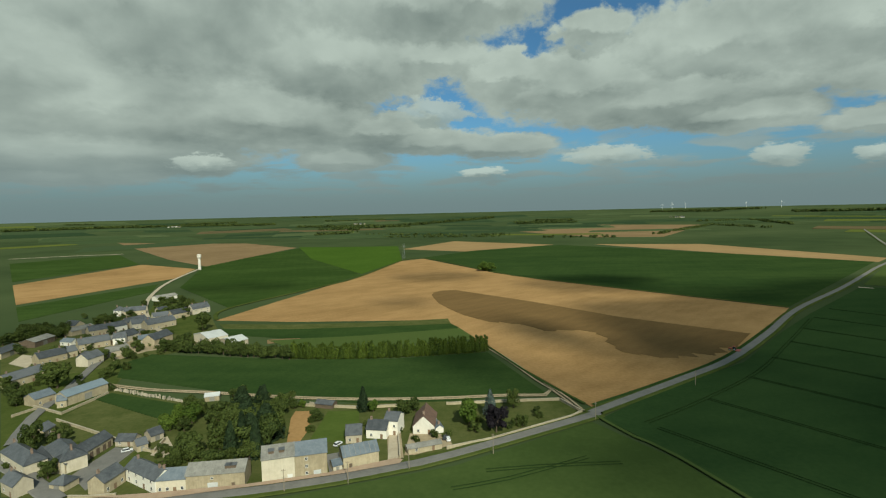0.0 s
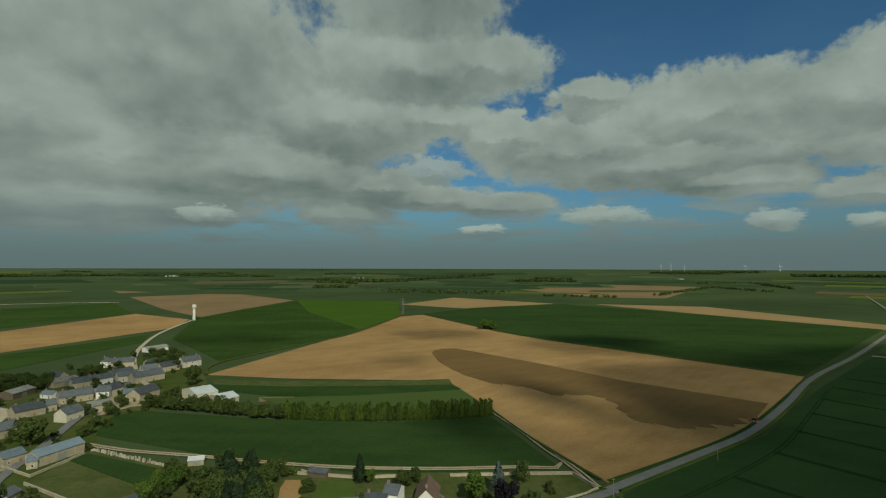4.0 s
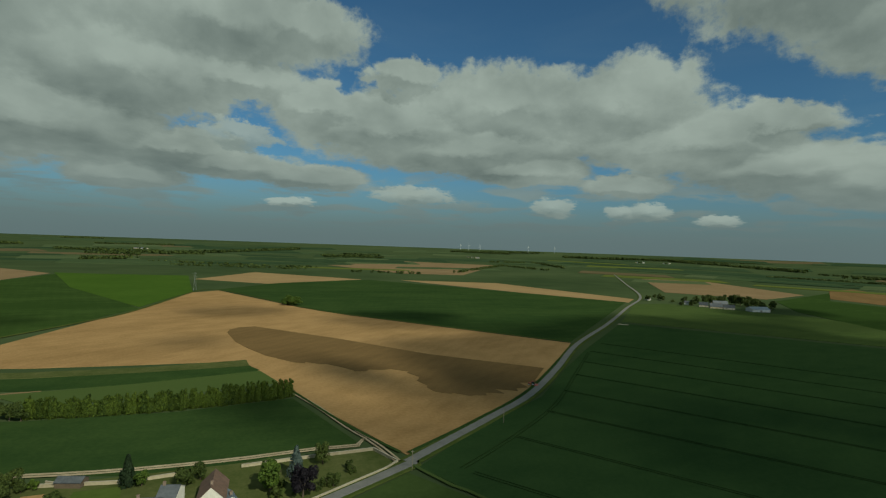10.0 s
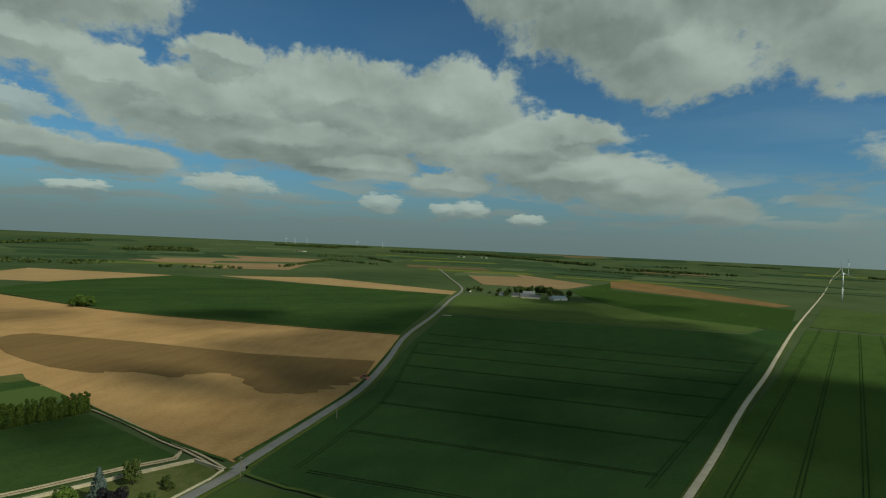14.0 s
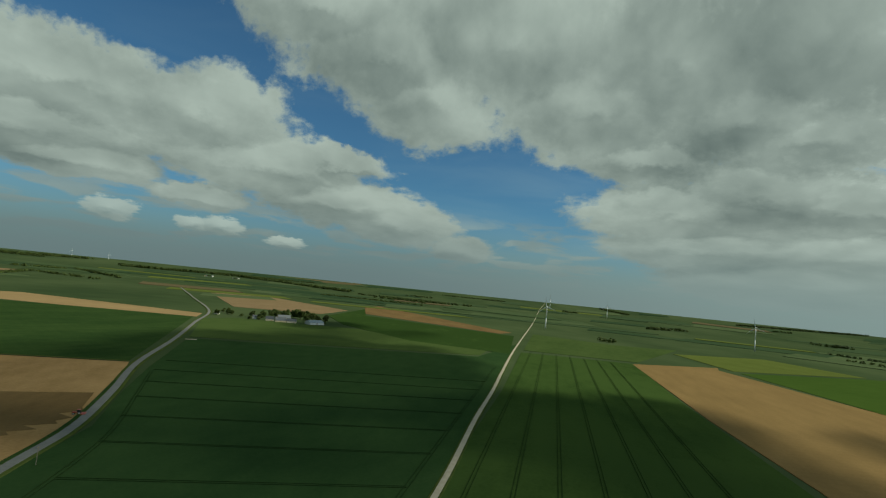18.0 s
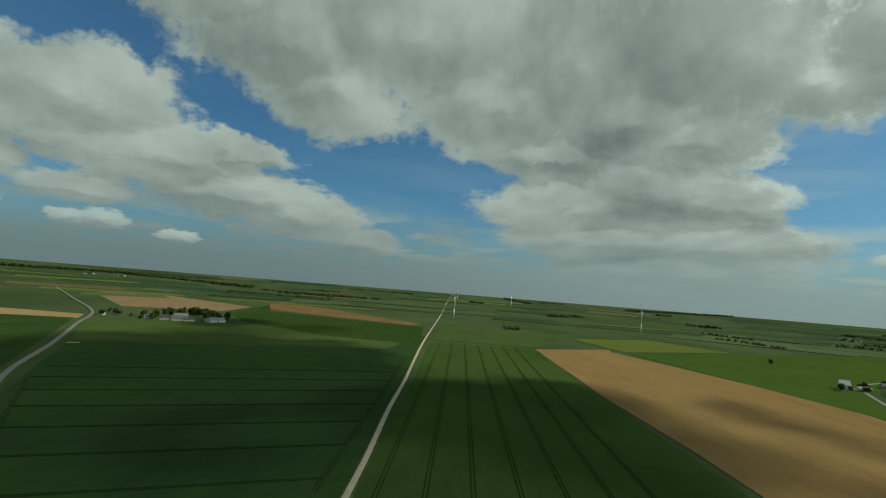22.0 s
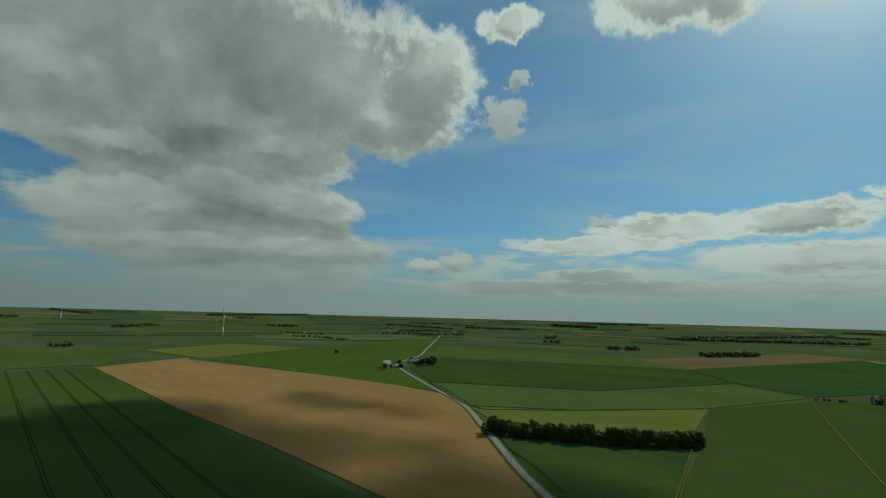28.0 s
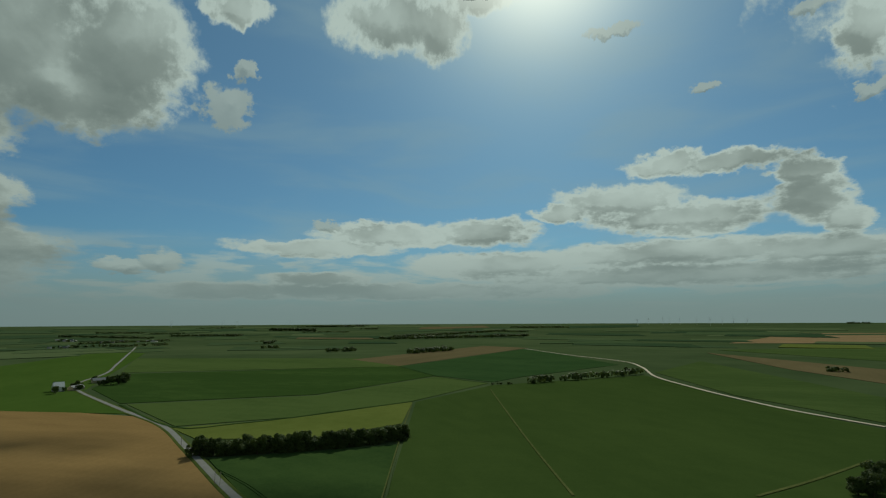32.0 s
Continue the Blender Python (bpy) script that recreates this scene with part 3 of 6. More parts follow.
FIELD_LABELS = {"ploughed_field": "bare tan ploughed field with faint drill lines", "tilled_strip": "darker freshly tilled strip of moist brown soil",
                "wheat_field": "dark green field of young wheat", "barley_field": "light green barley field", "rape_field": "yellow-green crop field in early flower",
                "stubble_field": "pale reddish bare field", "stubble_strip": "narrow pale stubble strip between crops", "meadow": "bright green meadow", "grass_strip": "thin yellowish grass strip"}
field_count = 0


def field(name, material, order, corners):
    """A crop standing a little above the ground, with a vertical rim."""
    global field_count
    field_count += 1
    bm = bmesh.new()
    f = bm.faces.new([bm.verts.new((x, y, 0)) for x, y in corners])
    bm.normal_update()
    if f.normal.z < 0:
        f.normal_flip()
    far = max(math.hypot(x, y) for x, y in corners)
    bmesh.ops.triangulate(bm, faces=bm.faces[:])
    if far > 1850:
        for axis in (Vector((1, 0, 0)), Vector((0, 1, 0))):
            d = [v.co.dot(axis) for v in bm.verts]
            k = math.floor(min(d) / 150) * 150
            while k < max(d):
                bmesh.ops.bisect_plane(bm, geom=bm.verts[:] + bm.edges[:] + bm.faces[:], plane_co=axis * k, plane_no=axis)
                k += 150
    ext = bmesh.ops.extrude_face_region(bm, geom=bm.faces[:])
    rise = 0.1 + 0.2 * order + 0.008 * field_count
    for v in [g for g in ext["geom"] if isinstance(g, bmesh.types.BMVert)]:
        r = math.hypot(v.co.x, v.co.y)
        v.co.z = land(v.co.x, v.co.y) + rise + (0.35 * order if r > 1700 else 0.0)
    for v in bm.verts:
        if v.co.z == 0:
            v.co.z = land(v.co.x, v.co.y) - 0.5
    bmesh.ops.recalc_face_normals(bm, faces=bm.faces[:])
    ob = link_mesh(name, bm, material)
    return tagged(ob, FIELD_LABELS[name], "field", "fields of the plain", "structure")


def ribbon(bm, line, width, z, crown=0.0):
    """A strip of that width along a line, smoothed through its points."""
    pts = [Vector((x, y, 0)) for x, y in line]
    fine = []
    for i in range(len(pts) - 1):
        p0, p1, p2, p3 = pts[max(i - 1, 0)], pts[i], pts[i + 1], pts[min(i + 2, len(pts) - 1)]
        n = max(2, min(24, int((p2 - p1).length / 12)))
        for k in range(n):
            t = k / n
            fine.append(0.5 * ((2 * p1) + (p2 - p0) * t + (2 * p0 - 5 * p1 + 4 * p2 - p3) * t * t + (3 * p1 - p0 - 3 * p2 + p3) * t ** 3))
    fine.append(pts[-1])
    last = None
    for i, p in enumerate(fine):
        d = (fine[min(i + 1, len(fine) - 1)] - fine[max(i - 1, 0)]).normalized()
        s = Vector((-d.y, d.x, 0)) * width / 2
        h = land(p.x, p.y) + z + (0.5 if math.hypot(p.x, p.y) > 1700 else 0)
        row = [bm.verts.new((p.x + s.x * k, p.y + s.y * k, h + (crown if k == 0 else 0) - (0.25 if abs(k) > 1 else 0))) for k in (1.15, 1, 0, -1, -1.15)]
        if last:
            for j in range(4):
                bm.faces.new((last[j], row[j], row[j + 1], last[j + 1]))
        last = row
    return fine


ROAD_LABELS = {"main_road": "grey asphalt country road with verges", "farm_track": "straight pale chalk farm track", "country_road": "narrow grey asphalt lane between fields",
               "chalk_road": "winding pale chalk road", "field_track": "pale two-rut field track", "tower_road": "pale track up to the water tower", "grass_strip": "grassy boundary strip between crops", "village_street": "grey village street between houses"}
road_count = 0


def road(name, material, width, line):
    global road_count
    road_count += 1
    bm = bmesh.new()
    if name == "field_track":
        for side in (-0.7, 0.7):
            shifted = []
            for i, p in enumerate(line):
                a, b = Vector(line[max(i - 1, 0)]), Vector(line[min(i + 1, len(line) - 1)])
                d = (b - a).normalized()
                shifted.append((p[0] - d.y * side * width / 2, p[1] + d.x * side * width / 2))
            ribbon(bm, shifted, width * 0.32, 0.78 + 0.01 * road_count)
    else:
        ribbon(bm, line, width, 0.80 + 0.01 * road_count, 0.05)
    ob = link_mesh(name, bm, material)
    tagged(ob, ROAD_LABELS[name], "road", kind="structure")
    if name in ("main_road", "country_road", "farm_track"):
        bm = bmesh.new()
        ribbon(bm, line, width + (3.6 if name != "farm_track" else 2.0), 0.72 + 0.01 * road_count)
        tagged(link_mesh("grass_verge", bm, grass), "grassy verge along the road", "verge", kind="structure")
    return ob


field("ploughed_field", soil_tan, 1, [(-207, 466), (-157, 652), (-127, 757), (-79, 993), (-40, 1031), (78, 769), (127, 690), (311, 463), (255, 398), (174, 315), (115, 270), (69, 241), (28, 353), (4, 436), (-3, 447), (-71, 449), (-138, 453)])
field("tilled_strip", soil_dark, 2, [(-14, 579), (-12, 597), (-2, 610), (13, 613), (90, 523), (151, 440), (223, 373), (197, 343), (193, 335), (181, 339), (181, 326), (172, 326), (170, 320), (157, 328), (158, 317), (147, 322), (145, 316), (137, 318), (135, 317), (124, 329), (125, 324), (116, 332), (114, 342), (116, 347), (113, 360), (116, 365), (118, 370), (113, 383), (115, 387), (112, 389), (104, 397), (98, 395), (88, 399), (85, 394), (76, 396), (77, 398), (70, 410), (69, 412), (61, 423), (56, 424), (46, 433), (45, 429), (37, 434), (36, 436), (28, 447), (27, 449), (19, 461), (18, 462), (5, 494), (-6, 528)])
field("wheat_field", crop_dark, 1, [(-40, 1054), (88, 1230), (305, 1333), (683, 815), (315, 469), (128, 700), (80, 782)])
field("stubble_strip", soil_pale, 1, [(389, 1333), (629, 1254), (738, 857), (677, 802), (553, 1000), (424, 1249)])
field("stubble_field", soil_pale, 1, [(-100, 1306), (33, 1595), (286, 1347), (49, 1191)])
field("stubble_field", soil_red, 1, [(316, 2152), (802, 2624), (1182, 2371), (679, 1591), (480, 1640)])
field("wheat_field", crop_mid, 1, [(-353, 689), (-451, 971), (-436, 1147), (-396, 1428), (-285, 1150), (-124, 781), (-163, 662), (-223, 530)])
# sunlit patch of the crop, coloured in as a field of its own
field("rape_field", crop_sunlit, 2, [(-410, 1475), (-309, 1444), (-123, 1419), (-81, 1014), (-126, 794), (-278, 1086)])
field("stubble_field", soil_red, 1, [(-1220, 1944), (-870, 1784), (-656, 1726), (-411, 1451), (-436, 1147), (-446, 971), (-605, 1142)])
field("stubble_field", soil_tan, 1, [(-630, 753), (-603, 1035), (-447, 930), (-413, 798), (-481, 577)])
field("wheat_field", crop_mid, 1, [(-466, 559), (-403, 727), (-372, 653), (-399, 480)])
field("wheat_field", crop_mid, 1, [(-949, 1131), (-829, 1324), (-616, 1046), (-663, 792)])
field("grass_strip", dry_grass, 1, [(-197, 448), (-134, 440), (-60, 440), (3, 450), (5, 429), (-67, 424), (-129, 424), (-186, 431)])
field("wheat_field", crop_dark, 1, [(-186, 427), (-128, 422), (-58, 424), (5, 429), (12, 414), (-62, 395), (-119, 390), (-174, 408)])
field("meadow", crop_light, 1, [(-133, 385), (-62, 394), (12, 412), (23, 377), (-57, 359), (-110, 362)])
field("wheat_field", crop_dark, 1, [(-210, 332), (-203, 353), (-101, 332), (-32, 329), (28, 339), (51, 261), (1, 253), (-40, 252), (-110, 270), (-196, 303)])
field("wheat_field", crop_dark, 1, [(-189, 269), (-181, 275), (-130, 254), (-132, 236)])
# the blue of the shade on this wheat is put into its colour
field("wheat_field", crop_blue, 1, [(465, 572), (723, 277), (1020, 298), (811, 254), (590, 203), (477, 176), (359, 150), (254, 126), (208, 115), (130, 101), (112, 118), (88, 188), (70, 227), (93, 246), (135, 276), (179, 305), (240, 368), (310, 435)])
field("barley_field", crop_light, 1, [(64, 223), (86, 187), (109, 118), (128, 105), (-60, 57), (-200, 30), (-200, 105), (-130, 150), (-60, 166), (2, 186)])
field("barley_field", crop_light, 1, [(668, 776), (741, 778), (821, 636), (859, 580), (819, 296), (743, 281), (479, 586)])
field("stubble_field", soil_red, 1, [(1331, 1489), (1557, 1488), (1343, 925), (1086, 836), (959, 1001)])
field("tilled_strip", soil_dark, 1, [(1637, 1049), (1808, 1090), (1307, 395), (1225, 401), (1303, 836)])
field("wheat_field", crop_mid, 1, [(1068, 799), (1515, 972), (1238, 795), (1203, 358), (819, 257), (796, 429), (907, 642)])
field("wheat_field", crop_mid, 1, [(211, 112), (309, 134), (489, 168), (866, 250), (940, 73), (603, 5), (315, -63), (110, -108), (-150, -60), (-200, 15), (60, 72)])
field("barley_field", crop_light, 1, [(909, 257), (1353, 349), (1338, 137), (1440, 2), (978, 70)])
field("ploughed_field", soil_tan_shaded, 1, [(937, 75), (1088, -64), (1040, -62), (840, -168), (658, -264), (514, -295), (402, -253), (312, -211), (205, -162), (110, -124), (120, -110), (234, -90), (357, -62), (525, -16)])
field("rape_field", crop_yellow, 2, [(1297, 10), (1521, -200), (1330, -352), (1063, -87)])
field("meadow", crop_meadow, 1, [(1040, -96), (1288, -340), (1454, -536), (1881, -984), (1612, -939), (782, -364), (535, -303), (858, -172)])
field("barley_field", crop_light, 1, [(1409, -796), (866, -1064), (612, -918), (1025, -549)])
field("wheat_field", crop_mid, 1, [(999, -535), (629, -902), (462, -778), (479, -501), (630, -333), (808, -390)])
field("barley_field", crop_light, 1, [(615, -333), (472, -492), (453, -762), (333, -717), (336, -513), (384, -365), (444, -281)])
field("rape_field", crop_yellow, 1, [(438, -274), (379, -360), (332, -505), (269, -391), (296, -305), (379, -257)])
field("wheat_field", crop_dark, 1, [(316, -222), (265, -273), (224, -321), (156, -207), (150, -195), (100, -142), (200, -167)])
field("wheat_field", crop_olive, 1, [(329, -508), (316, -697), (143, -948), (3, -703), (-112, -566), (-72, -346), (-140, -200), (60, -140), (150, -200)])
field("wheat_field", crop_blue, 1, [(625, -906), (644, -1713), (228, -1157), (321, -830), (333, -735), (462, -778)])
field("stubble_strip", fallow, 1, [(850, -1021), (865, -1815), (657, -1747), (636, -915)])
field("meadow", crop_light, 1, [(134, -1010), (81, -1340), (-155, -803), (-119, -604), (4, -746)])
field("stubble_strip", fallow, 1, [(89, -1701), (-239, -1262), (-188, -982), (-84, -1184)])
field("barley_field", crop_light, 1, [(67, -1879), (-424, -2275), (-286, -1522)])
field("stubble_field", soil_red, 1, [(47, -2406), (-239, -3536), (-661, -3567), (-479, -2579)])
# far strips of crops and bare soil out to the horizon
far_rnd = random.Random(21)
FAR_CROPS = [("barley_field", far_barley_hazed)] * 5 + [("wheat_field", far_wheat_hazed)] * 8 + [("barley_field", far_barley_hazed), ("rape_field", crop_yellow), ("stubble_field", fallow)]
for k in range(240):
    a, r = radians(far_rnd.uniform(-50, 205)), far_rnd.uniform(1900, 4700)
    w, d, skew = far_rnd.uniform(160, 620), far_rnd.uniform(60, 260) * (0.5 + r / 3500), far_rnd.uniform(-0.35, 0.35)
    cx, cy = r * math.sin(a), r * math.cos(a)
    out, side = Vector((math.sin(a), math.cos(a))), Vector((math.cos(a), -math.sin(a)))
    crop = far_rnd.choice(FAR_CROPS if r < 3000 else FAR_CROPS + [("barley_field", far_barley_hazed), ("wheat_field", far_wheat_hazed), ("wheat_field", far_wheat_hazed)] * 3)
    quad = [Vector((cx, cy)) + side * (u * w / 2) + out * (v * d / 2 + u * skew * w / 2) for u, v in ((-1, -1), (1, -0.9), (0.9, 1), (-1, 1))]
    field(crop[0], crop[1], 0.5, [(q.x, q.y) for q in quad])
road("main_road", asphalt, 4.8, [(-190, 128), (-127, 159), (-97, 167), (-76, 170), (-61, 173), (-39, 179), (-19, 186), (2, 195), (69, 232), (67, 233), (95, 253), (133, 280), (174, 311), (234, 371), (316, 458), (445, 572), (604, 722), (801, 909), (1046, 1238), (1422, 1751)])
road("farm_track", chalk, 3.0, [(-200, 22), (-50, 55), (90, 87), (209, 113), (258, 124), (362, 149), (482, 175), (597, 202), (823, 254), (1127, 320), (2002, 507), (3453, 823), (4721, 1068)])
road("country_road", asphalt, 4.6, [(0, -88), (100, -126), (201, -166), (247, -184), (355, -233), (460, -278), (588, -310), (813, -373), (902, -416), (1043, -532), (1278, -680), (2053, -1165)])
road("chalk_road", chalk, 4.2, [(-115, -581), (-49, -646), (3, -719), (61, -814), (124, -938), (176, -1122), (242, -1260), (434, -1448), (645, -1689)])
road("field_track", yard_gravel, 3.0, [(-193, 289), (-164, 279), (-127, 272), (-91, 264), (-55, 258), (-26, 256), (3, 256), (32, 258), (50, 257), (56, 265), (63, 235)])
road("field_track", yard_gravel, 2.6, [(56, 265), (50, 282), (40, 319), (29, 351)])
road("tower_road", chalk, 4.0, [(-436, 915), (-399, 749), (-358, 632), (-315, 541), (-260, 454), (-230, 419)])
road("village_street", asphalt, 4.5, [(-260, 454), (-252, 418), (-240, 371), (-224, 321), (-211, 284), (-199, 243), (-184, 212)])
road("village_street", asphalt, 6.0, [(-215, 205), (-174, 196), (-148, 179), (-132, 168)])
road("grass_strip", crop_light, 1.5, [(68, 229), (77, 207), (87, 189), (110, 118)])

YARD_LABELS = {"lawn": "mown green garden lawn", "bare_plot": "bare brown vegetable plot", "courtyard": "grey paved farm courtyard", "rough_grass": "rough dry grass paddock", "gravel_yard": "pale gravel yard", "paddock": "sandy riding paddock", "pavement": "pale gravel strip along the house fronts"}
yard_count = 0


def yard(name, material, corners):
    global yard_count
    yard_count += 1
    bm = bmesh.new()
    f = bm.faces.new([bm.verts.new((x, y, (1.0 if name == "pavement" else 0.06) + 0.008 * yard_count)) for x, y in corners])
    bm.normal_update()
    if f.normal.z < 0:
        f.normal_flip()
    bmesh.ops.triangulate(bm, faces=bm.faces[:])
    tagged(link_mesh(name, bm, material), YARD_LABELS[name], name.replace("_", " "), kind="structure")


yard("rough_grass", dry_grass, [(-154, 172), (-342, 393), (-313, 484), (-287, 571), (-222, 487), (-162, 377), (-184, 364), (-205, 337), (-185, 282), (-158, 267), (-76, 252), (59, 253), (64, 234), (2, 198), (-40, 183), (-77, 173), (-114, 169)])
yard("gravel_yard", yard_gravel, [(-209, 264), (-238, 307), (-220, 310), (-206, 305), (-208, 283), (-195, 261)])
yard("gravel_yard", yard_gravel, [(-246, 372), (-236, 397), (-198, 391), (-184, 376), (-212, 363), (-221, 339)])
yard("lawn", lawn, [(-58, 210), (-57, 243), (-42, 243), (-37, 209)])
yard("bare_plot", soil_tan, [(-72, 208), (-73, 244), (-64, 244), (-61, 222), (-62, 204)])
yard("courtyard", asphalt, [(-140, 186), (-138, 209), (-128, 207), (-128, 190), (-127, 175)])
yard("rough_grass", grass, [(-126, 174), (-127, 206), (-120, 206), (-122, 191), (-121, 172)])
yard("rough_grass", dry_grass, [(-186, 240), (-186, 260), (-131, 235), (-116, 225), (-117, 212), (-145, 219)])
yard("gravel_yard", yard_gravel, [(-236, 281), (-236, 301), (-226, 300), (-211, 273), (-218, 268)])
yard("gravel_yard", chalk, [(-119, 201), (-122, 221), (-115, 217), (-110, 198)])
yard("gravel_yard", yard_gravel, [(-23, 193), (-26, 218), (-20, 217), (-17, 194)])
yard("gravel_yard", yard_gravel, [(-17, 196), (-16, 216), (0, 214), (2, 204), (-13, 196)])
yard("rough_grass", dry_grass, [(2, 205), (2, 235), (54, 241), (55, 231), (26, 213)])
yard("pavement", paving, [(-122, 169), (-100, 171), (-72, 175), (-44, 182), (-20, 192), (-17, 191), (-18, 188), (-39, 181), (-62, 175), (-76, 172), (-98, 167)])
yard("paddock", chalk, [(-290, 338), (-299, 361), (-282, 354), (-269, 327)])
yard("gravel_yard", yard_gravel, [(-257, 392), (-245, 406), (-215, 399), (-205, 371), (-240, 368)])
yard("gravel_yard", yard_gravel, [(-188, 370), (-190, 390), (-160, 374), (-157, 358)])
yard("bare_plot", soil_red, [(-135, 388), (-111, 392), (-109, 381), (-131, 376)])
yard("rough_grass", grass, [(-253, 296), (-213, 326), (-209, 338), (-185, 282), (-185, 239), (-184, 207), (-243, 277)])
yard("lawn", grass, [(-287, 494), (-324, 576), (-296, 591), (-222, 487), (-192, 397), (-225, 419)])
yard("rough_grass", dry_grass, [(-127, 226), (-126, 253), (-76, 250), (-62, 188), (-99, 189)])
yard("courtyard", asphalt, [(-48, 198), (-42, 200), (-35, 204), (-39, 183), (-43, 182)])
yard("gravel_yard", chalk, [(-23, 192), (-25, 217), (-21, 217), (-19, 194)])

def ruts(line, gauge=1.9, width=0.18, z=0.85):
    """Two wheel ruts of the sprayer through a standing crop."""
    bm = bmesh.new()
    for side in (-1, 1):
        a, c = Vector(line[0]), Vector(line[-1])
        d = (c - a).normalized()
        ribbon(bm, [(p[0] - d.y * side * gauge / 2, p[1] + d.x * side * gauge / 2) for p in line], width, z)
    tagged(link_mesh("tramline", bm, rut), "dark wheel ruts through the green crop", "tramline", kind="structure")


def strip(name, material, width, z, line, label):
    bm = bmesh.new()
    ribbon(bm, line, width, z)
    tagged(link_mesh(name, bm, material), label, name.replace("_", " "), kind="structure")


for start, stop in (((130.0, 84.5), (900.0, 241.0)), ((120.0, 60.5), (905.0, 220.5)), ((118.0, 38.0), (910.0, 198.5)), ((118.0, 15.5), (914.0, 176.0)), ((118.0, -6.5), (916.0, 153.5)),
                    ((118.0, -28.5), (920.0, 132.0)), ((118.0, -50.5), (915.0, 109.0))):
    ruts([start, ((start[0] + stop[0]) / 2, (start[1] + stop[1]) / 2), stop])
ruts([(87.3, 220.4), (120.7, 242.8), (175.3, 285.6), (233.5, 346.5), (298.9, 417.3)])
HEADLAND = [Vector(p) for p in ((90.0, 215.0), (128.0, 247.0), (175.3, 285.6), (233.5, 346.5), (298.9, 417.3), (400.0, 505.0))]
along, track_way, track_start = Vector((0.58, -0.815)), Vector((0.977, 0.213)), Vector((200.0, 126.0))
for k in range(8):
    d = k * 49.0
    for a, b in zip(HEADLAND, HEADLAND[1:]):
        na, nb = (Vector((0.815, 0.58)).dot(p - HEADLAND[0]) for p in (a, b))
        if na <= d < nb:
            p = a.lerp(b, (d - na) / (nb - na))
            t = (track_start - p).cross(track_way) / along.cross(track_way)
            q = p + along * t
            ruts([tuple(p), tuple((p + q) / 2), tuple(q)], width=0.09)
ruts([(196.0, 125.0), (330.0, 155.0), (452.1, 182.0), (640.0, 224.0)], width=0.14)
ruts([(1.2, 170.1), (21.2, 175.9), (53.1, 190.3)])
ruts([(13.8, 181.8), (34.7, 184.2), (64.2, 185.4)])
ruts([(290.4, -207.7), (244.6, -195.0), (199.8, -177.1)])
ruts([(202.8, -286.7), (177.3, -244.5), (161.1, -218.8)])
strip("grass_strip", dry_grass, 1.5, 0.95, [(299.2, -652.7), (147.6, -391.5), (72.9, -267.8)], "pale grassy line across a green crop")
strip("low_hedge", crop_dark, 3.0, 0.95, [(620.3, -327.9), (443.0, -277.0), (404.3, -314.1), (371.9, -386.3), (334.3, -508.2)], "low dark hedge line along a crop")
strip("grass_strip", crop_dark, 3.0, 0.95, [(624.9, -905.9), (457.7, -770.2), (333.5, -716.6)], "dark boundary line between two crops")
strip("grass_strip", dry_grass, 0.9, 0.95, [(325.0, -493.8), (244.3, -354.5), (156.5, -206.8)], "pale bare line along the edge of a crop")
strip("grass_strip", grass, 3.5, 0.95, [(-207.5, 465.5), (-220.4, 523.8), (-161.6, 656.8), (-126.0, 751.6), (-79.7, 1003.6)], "grassy boundary along the ploughed field")
strip("grass_strip", grass, 2.0, 0.95, [(-79.7, 1003.6), (-40.0, 1042.4), (79.2, 775.4), (127.5, 695.2), (313.0, 466.1)], "grassy boundary along the ploughed field")
strip("low_hedge", crop_dark, 1.6, 0.95, [(28.3, 357.2), (50.2, 284.7), (66.8, 243.5)], "low dark hedge line along the track")
strip("low_hedge", crop_dark, 2.0, 0.95, [(70.0, 242.0), (116.3, 272.9), (176.2, 318.4), (256.0, 400.0)], "rough verge between road and ploughed soil")
strip("grass_strip", dry_grass, 2.2, 0.95, [(-13.0, -314.7), (-42.3, -363.0), (-80.0, -433.9)], "dry weedy line along the edge of a crop")
strip("grass_strip", chalk, 3.0, 0.95, [(455.8, 565.5), (465.2, 556.6)], "pale gravel field entrance beside the road")
strip("grass_strip", chalk, 5.0, 1.0, [(-1057.0, 1257.7), (-939.8, 1319.5), (-828.0, 1344.4)], "yellow flowering strip between crops")



# ---- clouds between the sun and the fields ----
def vapour(name, density):
    m = bpy.data.materials.new(name)
    m.use_nodes = True
    ct = m.node_tree
    ct.nodes.clear()
    c_mix, c_dif, c_tra, c_out = (ct.nodes.new(k) for k in ("ShaderNodeMixShader", "ShaderNodeBsdfDiffuse", "ShaderNodeBsdfTransparent", "ShaderNodeOutputMaterial"))
    c_dif.inputs["Color"].default_value = (0.9, 0.9, 0.9, 1)
    c_mix.inputs[0].default_value = density
    ct.links.new(c_tra.outputs[0], c_mix.inputs[1])
    ct.links.new(c_dif.outputs[0], c_mix.inputs[2])
    ct.links.new(c_mix.outputs[0], c_out.inputs["Surface"])
    return m


thick_cloud, middling_cloud, thin_cloud = vapour("thick_cloud", 0.60), vapour("middling_cloud", 0.46), vapour("thin_cloud", 0.28)
CLOUD_ALTITUDE = 2400.0


